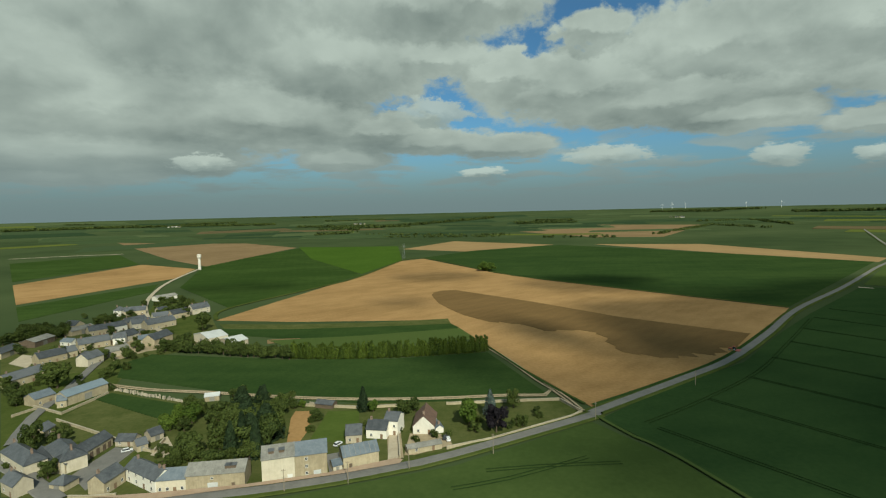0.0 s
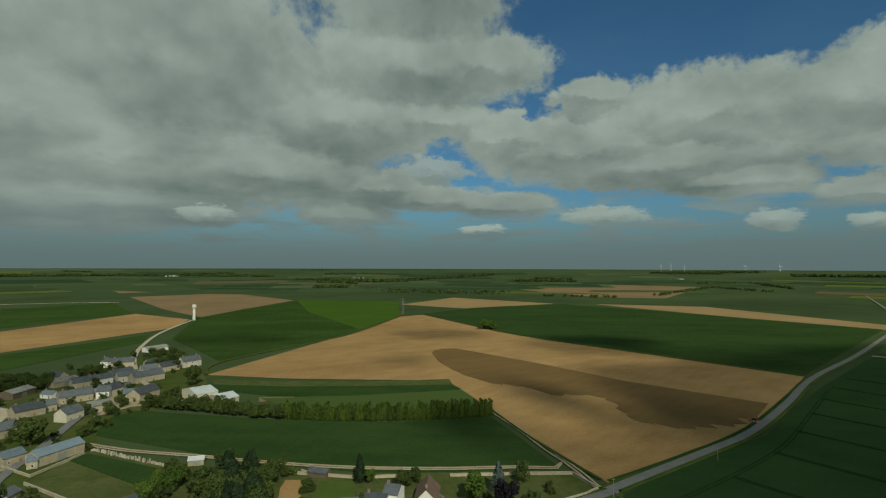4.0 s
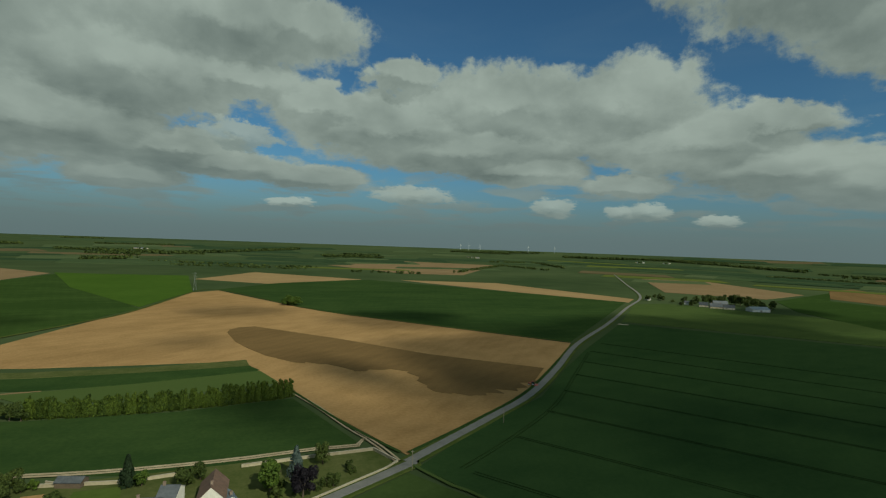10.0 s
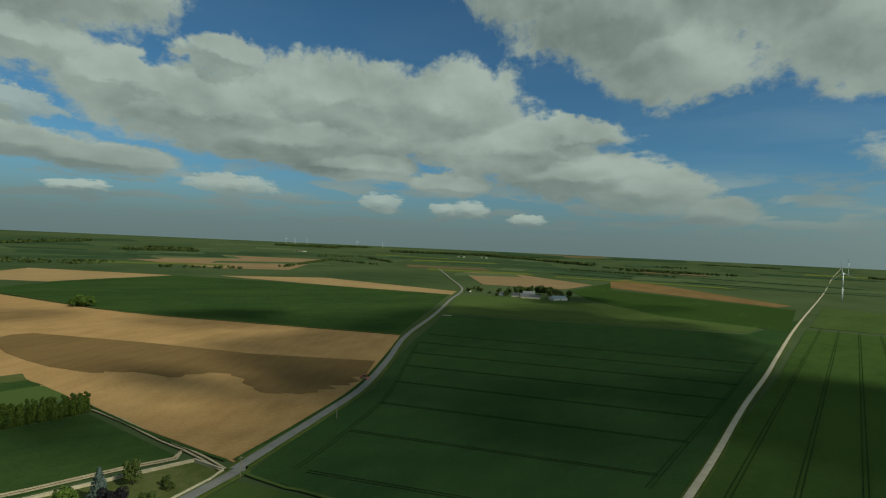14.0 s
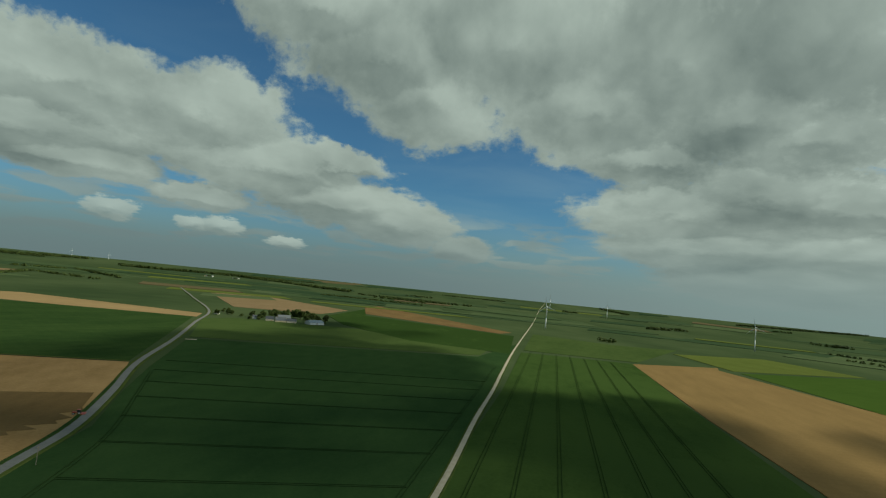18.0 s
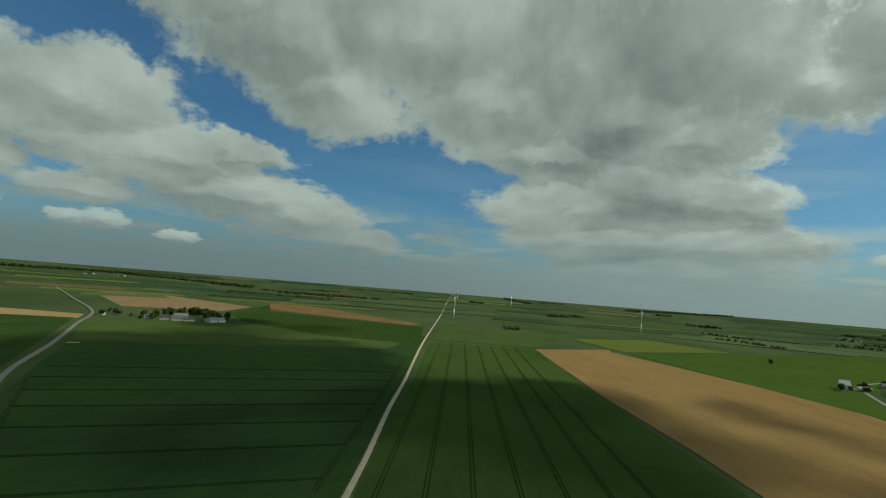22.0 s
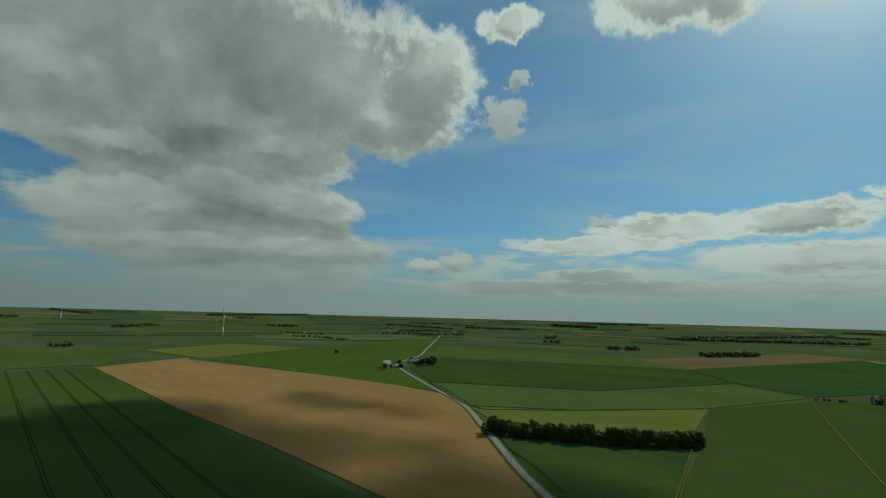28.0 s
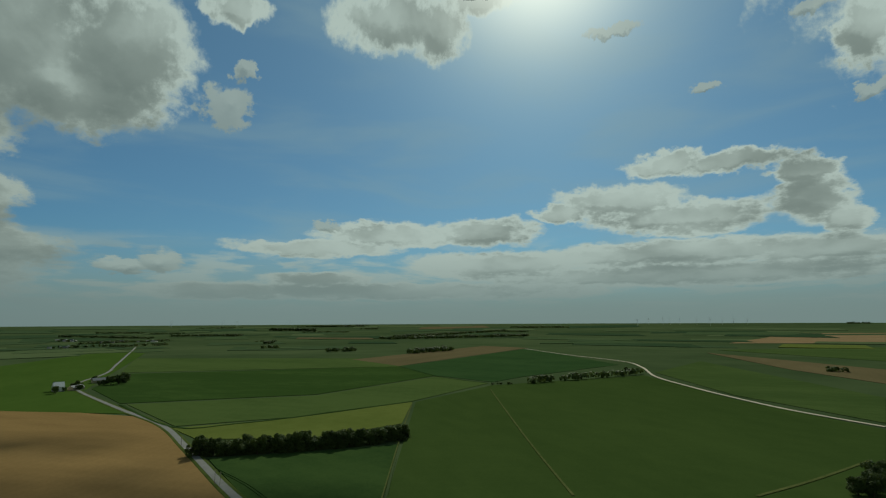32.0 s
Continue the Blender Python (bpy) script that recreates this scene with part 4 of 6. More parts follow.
def cloud_over(material, lobes, seed):
    """Flat cumulus up in the sunlight, added out of view, whose shade falls on the given patches of ground: x, y, half
    length, half width, turn.
    """
    rnd = random.Random(seed)
    shift = sun_dir * (CLOUD_ALTITUDE / sun_dir.z)
    for x, y, r, s, turn in lobes:
        bm = bmesh.new()
        got = bmesh.ops.create_icosphere(bm, subdivisions=5, radius=1.0, matrix=Matrix.Diagonal((r, s, 16, 1)))
        spot = Vector((rnd.uniform(0, 50), rnd.uniform(0, 50), seed))
        for v in got["verts"]:
            n = noise.fractal(Vector((v.co.x, v.co.y, 0)) * (1.7 / r) + spot, 0.8, 2.0, 5)
            v.co.x *= 1 + 0.5 * n
            v.co.y *= 1 + 0.5 * n
        ob = link_mesh("cloud", bm, material, smooth=True)
        ob.location = shift + Vector((x, y, rnd.uniform(-60, 60)))
        ob.rotation_euler = (0, 0, radians(turn))
        tagged(ob, "unseen flat cumulus cloud towards the sun, added to shade the fields", "cloud", "clouds")


cloud_over(middling_cloud, [(410, 335, 340, 205, 28), (225, 40, 235, 105, 12)], 1)
cloud_over(thick_cloud, [(836, 715, 110, 60, 0)], 2)
cloud_over(thick_cloud, [(154, 355, 60, 26, -60), (54, 455, 48, 24, -60)], 3)
cloud_over(thin_cloud, [(-11, 759, 60, 45, 0), (169, 647, 70, 60, 0), (-32, 501, 30, 20, 0)], 4)
cloud_over(thick_cloud, [(220, 635, 70, 40, -20)], 5)
cloud_over(thin_cloud, [(295, 569, 60, 40, 0), (23, 304, 26, 20, 0)], 6)
cloud_over(thick_cloud, [(16, 303, 24, 16, 60)], 7)
cloud_over(thin_cloud, [(504, -94, 70, 28, 15), (440, -155, 60, 24, 10), (285, -175, 75, 26, -20)], 8)
cloud_over(thin_cloud, [(510, -94, 70, 24, 10), (341, -126, 60, 26, 10), (445, -49, 90, 40, 15)], 9)
cloud_over(thick_cloud, [(504, 22, 90, 80, 0), (323, -24, 46, 40, 0)], 10)
cloud_over(thick_cloud, [(222, -217, 70, 40, 30), (185, -75, 120, 55, 15)], 11)
cloud_over(thick_cloud, [(403, 70, 120, 100, 0)], 14)
cloud_over(middling_cloud, [(276, 179, 80, 60, 0)], 15)
cloud_over(thin_cloud, [(335, -7, 100, 80, 0), (372, -55, 90, 70, 0)], 16)
cloud_over(thin_cloud, [(86, 207, 40, 25, 0)], 17)
cloud_over(thin_cloud, [(607, 545, 130, 60, 10), (813, 436, 160, 60, 0)], 19)
cloud_over(thin_cloud, [(-250, 641, 80, 40, 0), (-289, 411, 60, 30, 0)], 20)

# ---- trees ----
def crown_mesh(name, kind, seed, material, quads):
    """Leaf clumps of one crown, one metre wide and one metre high, standing on z = 0."""
    rnd = random.Random(seed)
    lobes = []
    if kind == "oak":
        for i in range(13):
            a, r, z = rnd.uniform(0, 6.28), rnd.uniform(0.05, 0.34), rnd.uniform(0.30, 0.84)
            lobes.append((r * math.cos(a), r * math.sin(a), z, rnd.uniform(0.12, 0.22) * (1.25 - abs(z - 0.5))))
        lobes.append((0, 0, 0.55, 0.30))
    elif kind == "bush":
        for i in range(15):
            a, r, z = rnd.uniform(0, 6.28), rnd.uniform(0.08, 0.38), rnd.uniform(0.10, 0.80)
            lobes.append((r * math.cos(a), r * math.sin(a), z, rnd.uniform(0.11, 0.21) * (1.2 - 0.5 * z)))
        lobes.append((0, 0, 0.45, 0.30))
    elif kind == "poplar":
        for i in range(9):
            z = 0.12 + 0.8 * i / 8
            w = 0.36 * (1 - z) ** 0.7 + 0.05
            lobes.append((rnd.uniform(-0.12, 0.12), rnd.uniform(-0.12, 0.12), z, w))
    else:
        for i in range(11):
            z = 0.08 + 0.86 * i / 10
            lobes.append((0, 0, z, 0.46 * (1 - z) + 0.05))
    verts, faces = [], []
    per = quads // len(lobes)
    for lx, ly, lz, lr in lobes:
        for k in range(per):
            th, ph = rnd.uniform(0, 6.283), math.acos(rnd.uniform(-0.75, 1))
            d = Vector((math.sin(ph) * math.cos(th), math.sin(ph) * math.sin(th), math.cos(ph)))
            rr = lr * rnd.uniform(0.72, 1.08)
            c = Vector((lx, ly, lz)) + Vector((d.x * rr, d.y * rr, d.z * rr * (0.85 if kind in ("oak", "bush") else 0.55)))
            s = rnd.uniform(0.018, 0.045) * (1.0 if kind in ("oak", "bush") else 1.35)
            n = (d + Vector((rnd.uniform(-0.7, 0.7), rnd.uniform(-0.7, 0.7), rnd.uniform(-0.4, 0.7)))).normalized()
            q = n.to_track_quat("Z", "Y").to_matrix()
            b = len(verts)
            for ux, uy, uz in ((-1, -0.6, 0), (0.1, -1, 0.25), (1, 0.2, 0), (-0.2, 1, 0.2)):
                verts.append(c + q @ Vector((ux * s, uy * s, uz * s)))
            faces.append((b, b + 1, b + 2, b + 3))
    return data_mesh(name, verts, faces, material)


def trunk_mesh(name, kind):
    bm = bmesh.new()
    if kind == "oak":
        tube(bm, (0, 0, 0), (0.01, 0, 0.34), 0.035, 0.026)
        for a, z, l in ((0.4, 0.28, 0.26), (2.3, 0.3, 0.28), (4.2, 0.27, 0.27), (5.4, 0.33, 0.3)):
            tube(bm, (0.01, 0, z), (l * math.cos(a), l * math.sin(a), z + 0.32), 0.016, 0.006, 6)
        tube(bm, (0.01, 0, 0.33), (0, 0.02, 0.75), 0.022, 0.006, 6)
    else:
        tube(bm, (0, 0, 0), (0, 0, 0.9), 0.035 if kind == "poplar" else 0.04, 0.006)
        for a, z, l in ((0.4, 0.3, 0.18), (2.3, 0.42, 0.16), (4.2, 0.5, 0.15)):
            tube(bm, (0, 0, z), (l * math.cos(a), l * math.sin(a), z + 0.12), 0.014, 0.005, 6)
    me = bpy.data.meshes.new(name)
    bm.to_mesh(me)
    bm.free()
    me.materials.append(bark)
    return me


TREE_KINDS = {"bush": ("bush", leaf_green, 2200, 5), "oak": ("oak", leaf_green, 2400, 5), "poplar": ("poplar", leaf_poplar, 900, 4), "conifer": ("conifer", leaf_conifer, 1500, 2),
              "purple": ("oak", leaf_purple, 2600, 1), "lime": ("oak", leaf_lime, 2600, 2), "cedar": ("conifer", leaf_cedar, 700, 1)}
TREE_LABELS = {"bush": "dense leafy bush green to the ground", "oak": "leafy green broadleaf tree", "conifer": "tall dark green conifer in a garden", "purple": "dark purple-leaved beech in a garden",
               "lime": "bright green lime tree on a lawn", "cedar": "blue-grey cedar with layered branches", "poplar": "slender young poplar"}
tree_meshes = {}
for kind, (shape, leaf, quads, variants) in TREE_KINDS.items():
    tree_meshes[kind] = [(crown_mesh("crown", shape, 11 + 7 * i, leaf, quads), trunk_mesh("trunk", shape)) for i in range(variants)]
tree_rnd = random.Random(4)


def tree(kind, x, y, height, width, label="", group="", name="tree"):
    crown, trunk = tree_rnd.choice(tree_meshes[kind])
    top = new(name)
    top.location = (x, y, land(x, y))
    top.rotation_euler = (0, 0, tree_rnd.uniform(0, 6.28))
    top.scale = (width, width * tree_rnd.uniform(0.9, 1.1), height)
    for name, me in (("crown", crown), ("trunk", trunk)):
        ob = new(name, me)
        ob.parent = top
    return tagged(top, label or TREE_LABELS[kind], name.replace("_", " "), group)


def trees(kind, rows):
    for x, y, h, w in rows:
        tree(kind, x, y, h, w, name={"oak": "tree", "purple": "tree", "lime": "tree"}.get(kind, kind))


def hedge(name, line, count, height, width, kind, label):
    """Trees standing in a row along a line."""
    seg = [math.dist(line[i], line[i + 1]) for i in range(len(line) - 1)]
    total = sum(seg)
    for k in range(count):
        d = (k + tree_rnd.uniform(-0.3, 0.3)) / max(count - 1, 1) * total
        d = min(max(d, 0), total * 0.999)
        for i, s in enumerate(seg):
            if d <= s:
                break
            d -= s
        f = d / seg[i]
        x = line[i][0] + (line[i + 1][0] - line[i][0]) * f + tree_rnd.uniform(-0.25, 0.25) * width
        y = line[i][1] + (line[i + 1][1] - line[i][1]) * f + tree_rnd.uniform(-0.25, 0.25) * width
        tree(kind, x, y, height * tree_rnd.uniform(0.7, 1.15), width * tree_rnd.uniform(0.75, 1.25), label, "trees in a row", name)


wood_rnd = random.Random(9)


def wood(line, height, depth):
    """A far wood or hedge: clumps of leaves in one piece."""
    verts, faces = [], []
    for i in range(len(line) - 1):
        a, b = Vector(line[i]), Vector(line[i + 1])
        length = (b - a).length
        n = int(min(260, max(12, length / 7 * max(1, depth / 18))))
        for k in range(n):
            p = a.lerp(b, wood_rnd.random())
            x, y = p.x + wood_rnd.uniform(-depth, depth) / 2, p.y + wood_rnd.uniform(-depth, depth) / 2
            h, w = height * wood_rnd.uniform(0.6, 1.1), height * wood_rnd.uniform(0.35, 0.65)
            z0 = land(x, y)
            for j in range(14):
                th, ph = wood_rnd.uniform(0, 6.28), wood_rnd.uniform(0, 2.0)
                c = Vector((x + w * math.sin(ph) * math.cos(th), y + w * math.sin(ph) * math.sin(th), z0 + h * (0.5 + 0.5 * math.cos(ph))))
                q = Vector((math.sin(ph) * math.cos(th), math.sin(ph) * math.sin(th), math.cos(ph))).to_track_quat("Z", "Y").to_matrix()
                s, bi = height * wood_rnd.uniform(0.16, 0.30), len(verts)
                for ux, uy in ((-1, -0.7), (0.4, -1), (1, 0.5), (-0.4, 1)):
                    verts.append(c + q @ Vector((ux * s, uy * s, 0)))
                faces.append((bi, bi + 1, bi + 2, bi + 3))
    ob = new("woodland", data_mesh("woodland", verts, faces, leaf_green))
    tagged(ob, "dark belt of trees far across the fields", "woodland", kind="stuff")


trees("oak", [(-219, 286, 16, 17), (-233, 272, 9, 8), (-219, 265, 9, 8), (-171, 207, 13, 9), (-147, 184, 8, 7), (-220, 259, 9, 8), (-244, 281, 10, 8)])
trees("oak", [(-99, 195, 12, 10), (-92, 203, 13, 11), (-84, 206, 13, 11), (-74, 206, 14, 12), (-92, 216, 12, 10), (-84, 219, 13, 11), (-74, 218, 11, 9), (-89, 187, 9, 8), (-90, 181, 8, 7), (-106, 204, 9, 8)])
trees("conifer", [(-86, 240, 15, 7), (-82, 202, 17, 8), (-75, 197, 16, 8), (-40, 243, 12, 7), (-84, 195, 16, 8)])
trees("lime", [(10, 223, 12, 13)])
trees("oak", [(-20, 236, 8, 8), (-15, 241, 7, 7), (-60, 232, 6, 8), (12, 216, 5, 6), (32, 242, 10, 8), (33, 220, 6, 6), (-74, 247, 6, 5)])
trees("lime", [(-71, 249, 4, 5), (-123, 224, 9, 9), (-117, 232, 10, 10), (-125, 236, 8, 8), (-35, 241, 6, 6)])
trees("purple", [(21, 215, 13, 10)])
trees("cedar", [(20, 232, 13, 9)])
trees("oak", [(-202, 427, 16, 16), (-182, 396, 8, 9), (-156, 369, 7, 7), (-197, 389, 8, 8), (-199, 384, 7, 7), (-215, 344, 9, 9), (-207, 319, 7, 7), (-201, 304, 7, 7), (-202, 300, 6, 6)])
trees("oak", [(-326, 417, 11, 12), (-332, 414, 10, 10), (-336, 407, 10, 10), (-310, 408, 9, 9), (-308, 415, 9, 9), (-336, 396, 9, 9), (-337, 389, 9, 9), (-287, 450, 9, 8), (-304, 496, 7, 7), (-302, 507, 8, 8), (-307, 459, 6, 6), (-316, 541, 9, 9), (-342, 487, 6, 6)])
trees("oak", [(-269, 492, 9, 9), (-265, 505, 9, 9), (-288, 538, 8, 8), (-270, 526, 9, 9), (-269, 536, 8, 8), (-292, 529, 8, 8), (-271, 552, 7, 7), (-255, 525, 8, 8), (-309, 550, 6, 6)])
trees("lime", [(64, 809, 15, 20), (74, 802, 14, 20), (58, 801, 11, 13), (68, 795, 12, 16)])
trees("oak", [(793, 848, 10, 10), (804, 871, 10, 10), (783, 752, 12, 15), (838, 777, 17, 12), (844, 776, 19, 12), (820, 779, 13, 13), (890, 782, 15, 15), (890, 760, 19, 18), (889, 749, 22, 19), (889, 739, 20, 18), (880, 719, 15, 16), (890, 708, 15, 17), (884, 689, 14, 16), (854, 694, 11, 12), (761, 736, 8, 9), (749, 747, 8, 9), (860, 656, 8, 8), (776, 794, 7, 9), (813, 801, 10, 9), (892, 793, 11, 11)])
trees("oak", [(1128, -366, 11, 11), (846, -383, 8, 8), (813, -357, 7, 7), (911, -444, 10, 11), (834, -430, 15, 16), (832, -440, 16, 18), (848, -461, 16, 17), (891, -480, 14, 15), (836, -422, 10, 12)])
trees("oak", [(184, -1005, 9, 9)])
hedge("poplar", [(27, 343), (-4, 338), (-32, 334), (-67, 333), (-102, 336)], 124, 10.5, 5.4, "poplar", "young poplar in a dense row between fields")
hedge("hedge_tree", [(-104, 336), (-133, 343), (-166, 353), (-201, 364)], 40, 10, 8.5, "oak", "broadleaf tree in the row behind the village")
hedge("hedge_tree", [(332, -224), (308, -242), (282, -265), (256, -295), (232, -340)], 34, 13.5, 12.5, "oak", "broadleaf tree in a thick field hedge")
hedge("hedge_bush", [(334, -222), (308, -241), (282, -264), (256, -294), (231, -342)], 46, 9.5, 10, "bush", "dense dark bush in a thick field hedge")
hedge("tree", [(318, -702), (296, -721)], 5, 4, 5, "oak", "low bush on a field corner")
wood([(280, -737), (241, -809), (195, -880), (150, -978)], 11, 12)
wood([(856, -1310), (834, -1493)], 15, 40)
wood([(1147, -1249), (1107, -1332)], 13, 40)
wood([(1493, -1301), (1464, -1327)], 13, 30)
wood([(1439, 195), (1425, 145)], 11, 30)
wood([(1938, -476), (1838, -545), (1679, -593)], 9, 14)
wood([(-128, -1168), (-162, -1185)], 9, 25)
wood([(-529, 2163), (-392, 2371)], 14, 30)
wood([(-318, 2163), (81, 1950)], 9, 15)
wood([(99, 1920), (260, 1919)], 9, 12)
wood([(-214, 1920), (202, 1780)], 9, 14)
wood([(329, 1682), (540, 1607)], 9, 14)
wood([(701, 1709), (1201, 2322), (1239, 1962)], 10, 14)
wood([(408, 2998), (713, 3021)], 16, 40)
wood([(-2495, 2955), (-1969, 3363)], 16, 50)
wood([(-1931, 3297), (-1134, 3476)], 16, 50)
wood([(-645, 2691), (-421, 2654)], 14, 30)
wood([(566, 3188), (789, 3181)], 16, 30)
wood([(2273, 3354), (2868, 2936)], 18, 40)
wood([(2868, 2936), (2806, 1885)], 18, 40)
wood([(1584, 2662), (1469, 2167)], 12, 20)
wood([(2634, 1485), (2589, 1250)], 12, 25)
wood([(2645, 119), (2849, -55)], 14, 25)
wood([(2276, -499), (2076, -630)], 9, 14)
wood([(4365, -439), (4661, -1267)], 14, 40)
wood([(4707, 583), (4212, 307)], 14, 30)
wood([(2179, -987), (2084, -1156)], 12, 25)
wood([(2084, -1187), (2085, -1310)], 12, 20)
wood([(1686, -2387), (1467, -3465)], 14, 40)
wood([(3105, -3293), (2844, -3597)], 14, 40)
wood([(3232, -1421), (2697, -1618)], 12, 25)
wood([(1608, -2185), (1064, -2785)], 16, 40)
wood([(1962, -1673), (1892, -1711)], 10, 20)
wood([(-670, -4782), (-798, -4763)], 14, 25)
wood([(2973, -2663), (2708, -2848)], 20, 40)
wood([(3244, 1720), (3315, 1561)], 12, 20)
wood([(2426, -1131), (2393, -1514)], 12, 25)
wood([(1783, -1541), (1816, -1638)], 12, 25)
wood([(-354, 2839), (374, 3881)], 18, 40)
wood([(1607, 3995), (2413, 3902)], 16, 40)
for k in range(34):
    a, r, length = radians(wood_rnd.uniform(-50, 205)), wood_rnd.uniform(2600, 4750), wood_rnd.uniform(80, 520)
    cx, cy = r * math.sin(a), r * math.cos(a)
    t = a + wood_rnd.uniform(-0.3, 0.3)
    wood([(round(cx - math.cos(t) * length / 2), round(cy + math.sin(t) * length / 2)), (round(cx + math.cos(t) * length / 2), round(cy - math.sin(t) * length / 2))], wood_rnd.uniform(9, 15), 30)

# ---- buildings ----
def window_at(parent, x, y, z, w, h):
    fr = bmesh.new()
    t = 0.09
    for a in ((x - w / 2, y - 0.04, z, x - w / 2 + t, y + 0.05, z + h), (x + w / 2 - t, y - 0.04, z, x + w / 2, y + 0.05, z + h),
              (x - w / 2 + t, y - 0.04, z, x + w / 2 - t, y + 0.05, z + t), (x - w / 2 + t, y - 0.04, z + h - t, x + w / 2 - t, y + 0.05, z + h), (x - 0.03, y - 0.03, z + t, x + 0.03, y + 0.05, z + h - t)):
        box(fr, *a)
    win = part("window", fr, frame_white, parent)
    gl = bmesh.new()
    box(gl, x - w / 2 + t, y - 0.012, z + t, x + w / 2 - t, y + 0.03, z + h - t)
    part("pane", gl, glass, win)
    sl = bmesh.new()
    box(sl, x - w / 2 - 0.08, y - 0.14, z - 0.1, x + w / 2 + 0.08, y + 0.02, z)
    part("sill", sl, stone_beige, win)


def house(x, y, turn, length, depth, eave, rise, wall, roof, axis, nx, nz, kind, label):
    """A gabled ("x", "y") or hipped ("h") building: its front runs from (x, y) along the turn, its depth to the left of that."""
    hip, axis = axis == "h", "x" if axis == "h" else axis
    top = new(kind)
    top.matrix_basis = pose(x, y, land(x, y), 0, 0, turn)
    bm = bmesh.new()
    if axis == "x":
        a = [bm.verts.new(p) for p in ((0, 0, -0.5), (0, depth, -0.5), (0, depth, eave), (0, depth / 2, eave + rise), (0, 0, eave))]
        b = [bm.verts.new((length, v.co.y, v.co.z)) for v in a]
    else:
        a = [bm.verts.new(p) for p in ((length, 0, -0.5), (0, 0, -0.5), (0, 0, eave), (length / 2, 0, eave + rise), (length, 0, eave))]
        b = [bm.verts.new((v.co.x, depth, v.co.z)) for v in a]
    if hip:
        a[3].co.x, b[3].co.x = min(depth, length) / 2 - 0.02, length - min(depth, length) / 2 + 0.02
        bm.faces.new((a[4], a[2], a[3]))
        bm.faces.new((b[2], b[4], b[3]))
        bm.faces.new((a[0], a[1], a[2], a[4]))
        bm.faces.new((b[1], b[0], b[4], b[2]))
    else:
        bm.faces.new(a)
        bm.faces.new(b[::-1])
    for i in range(5):
        j = (i + 1) % 5
        bm.faces.new((a[i], b[i], b[j], a[j]))
    bmesh.ops.recalc_face_normals(bm, faces=bm.faces[:])
    part("wall", bm, wall, top)
    o, th = 0.35, 0.16
    run = (depth if axis == "x" else length) / 2
    along = length if axis == "x" else depth
    k = rise / run
    for side in (0, 1):
        bm = bmesh.new()
        if side == 0:
            prof_pts = ((-o, eave - o * k + 0.02), (run, eave + rise + 0.02), (run, eave + rise + th + 0.02), (-o, eave - o * k + th + 0.02))
        else:
            prof_pts = ((2 * run + o, eave - o * k + 0.02), (run + 0.005, eave + rise + 0.02), (run + 0.005, eave + rise + th + 0.02), (2 * run + o, eave - o * k + th + 0.02))
        lo = [bm.verts.new((-0.25, s, z) if axis == "x" else (s, -0.25, z)) for s, z in prof_pts]
        hi = [bm.verts.new((along + 0.25, s, z) if axis == "x" else (s, along + 0.25, z)) for s, z in prof_pts]
        bm.faces.new(lo)
        bm.faces.new(hi[::-1])
        for i in range(4):
            bm.faces.new((lo[i], hi[i], hi[(i + 1) % 4], lo[(i + 1) % 4]))
        inset = min(depth, length) / 2 if hip else 0.0
        for v in (lo[1], lo[2]):
            v.co.x += inset
        for v in (hi[1], hi[2]):
            v.co.x -= inset
        bmesh.ops.recalc_face_normals(bm, faces=bm.faces[:])
        part("roof_slope", bm, roof, top)
    if hip:
        for x0, x1 in ((-o, inset), (length + o, length - inset)):
            bm = bmesh.new()
            v = [bm.verts.new(p) for dz in (0.03, th) for p in ((x0, -o, eave - o * k + dz), (x0, depth + o, eave - o * k + dz), (x1, depth / 2, eave + rise + dz))]
            for f in ((0, 1, 2), (5, 4, 3), (0, 3, 4, 1), (1, 4, 5, 2), (2, 5, 3, 0)):
                bm.faces.new([v[i] for i in f])
            bmesh.ops.recalc_face_normals(bm, faces=bm.faces[:])
            part("hip_slope", bm, roof, top)
    bm = bmesh.new()
    if hip:
        tube(bm, (inset, run, eave + rise + th + 0.02), (length - inset, run, eave + rise + th + 0.02), 0.14, 0.14, 6)
    elif axis == "x":
        tube(bm, (-0.26, run, eave + rise + th + 0.02), (along + 0.26, run, eave + rise + th + 0.02), 0.14, 0.14, 6)
    else:
        tube(bm, (run, -0.26, eave + rise + th + 0.02), (run, along + 0.26, eave + rise + th + 0.02), 0.14, 0.14, 6)
    part("ridge", bm, roof, top)
    if kind == "house":
        for f in (0.12, 0.85):
            if f > 0.5 and length < 14:
                continue
            bm = bmesh.new()
            cx, cy = (f * length + 0.2, run) if axis == "x" else (run, f * depth + 0.5)
            zt = eave + rise
            box(bm, cx - 0.45, cy - 0.3, zt - 0.8, cx + 0.45, cy + 0.3, zt + 1.2)
            box(bm, cx - 0.52, cy - 0.37, zt + 1.2, cx + 0.52, cy + 0.37, zt + 1.32)
            ch = part("chimney", bm, brick, top)
            bm = bmesh.new()
            for dx in (-0.2, 0.2):
                tube(bm, (cx + dx, cy, zt + 1.3), (cx + dx, cy, zt + 1.65), 0.12, 0.1, 8)
            part("chimney_pot", bm, tile_brown, ch)
    face = -0.0
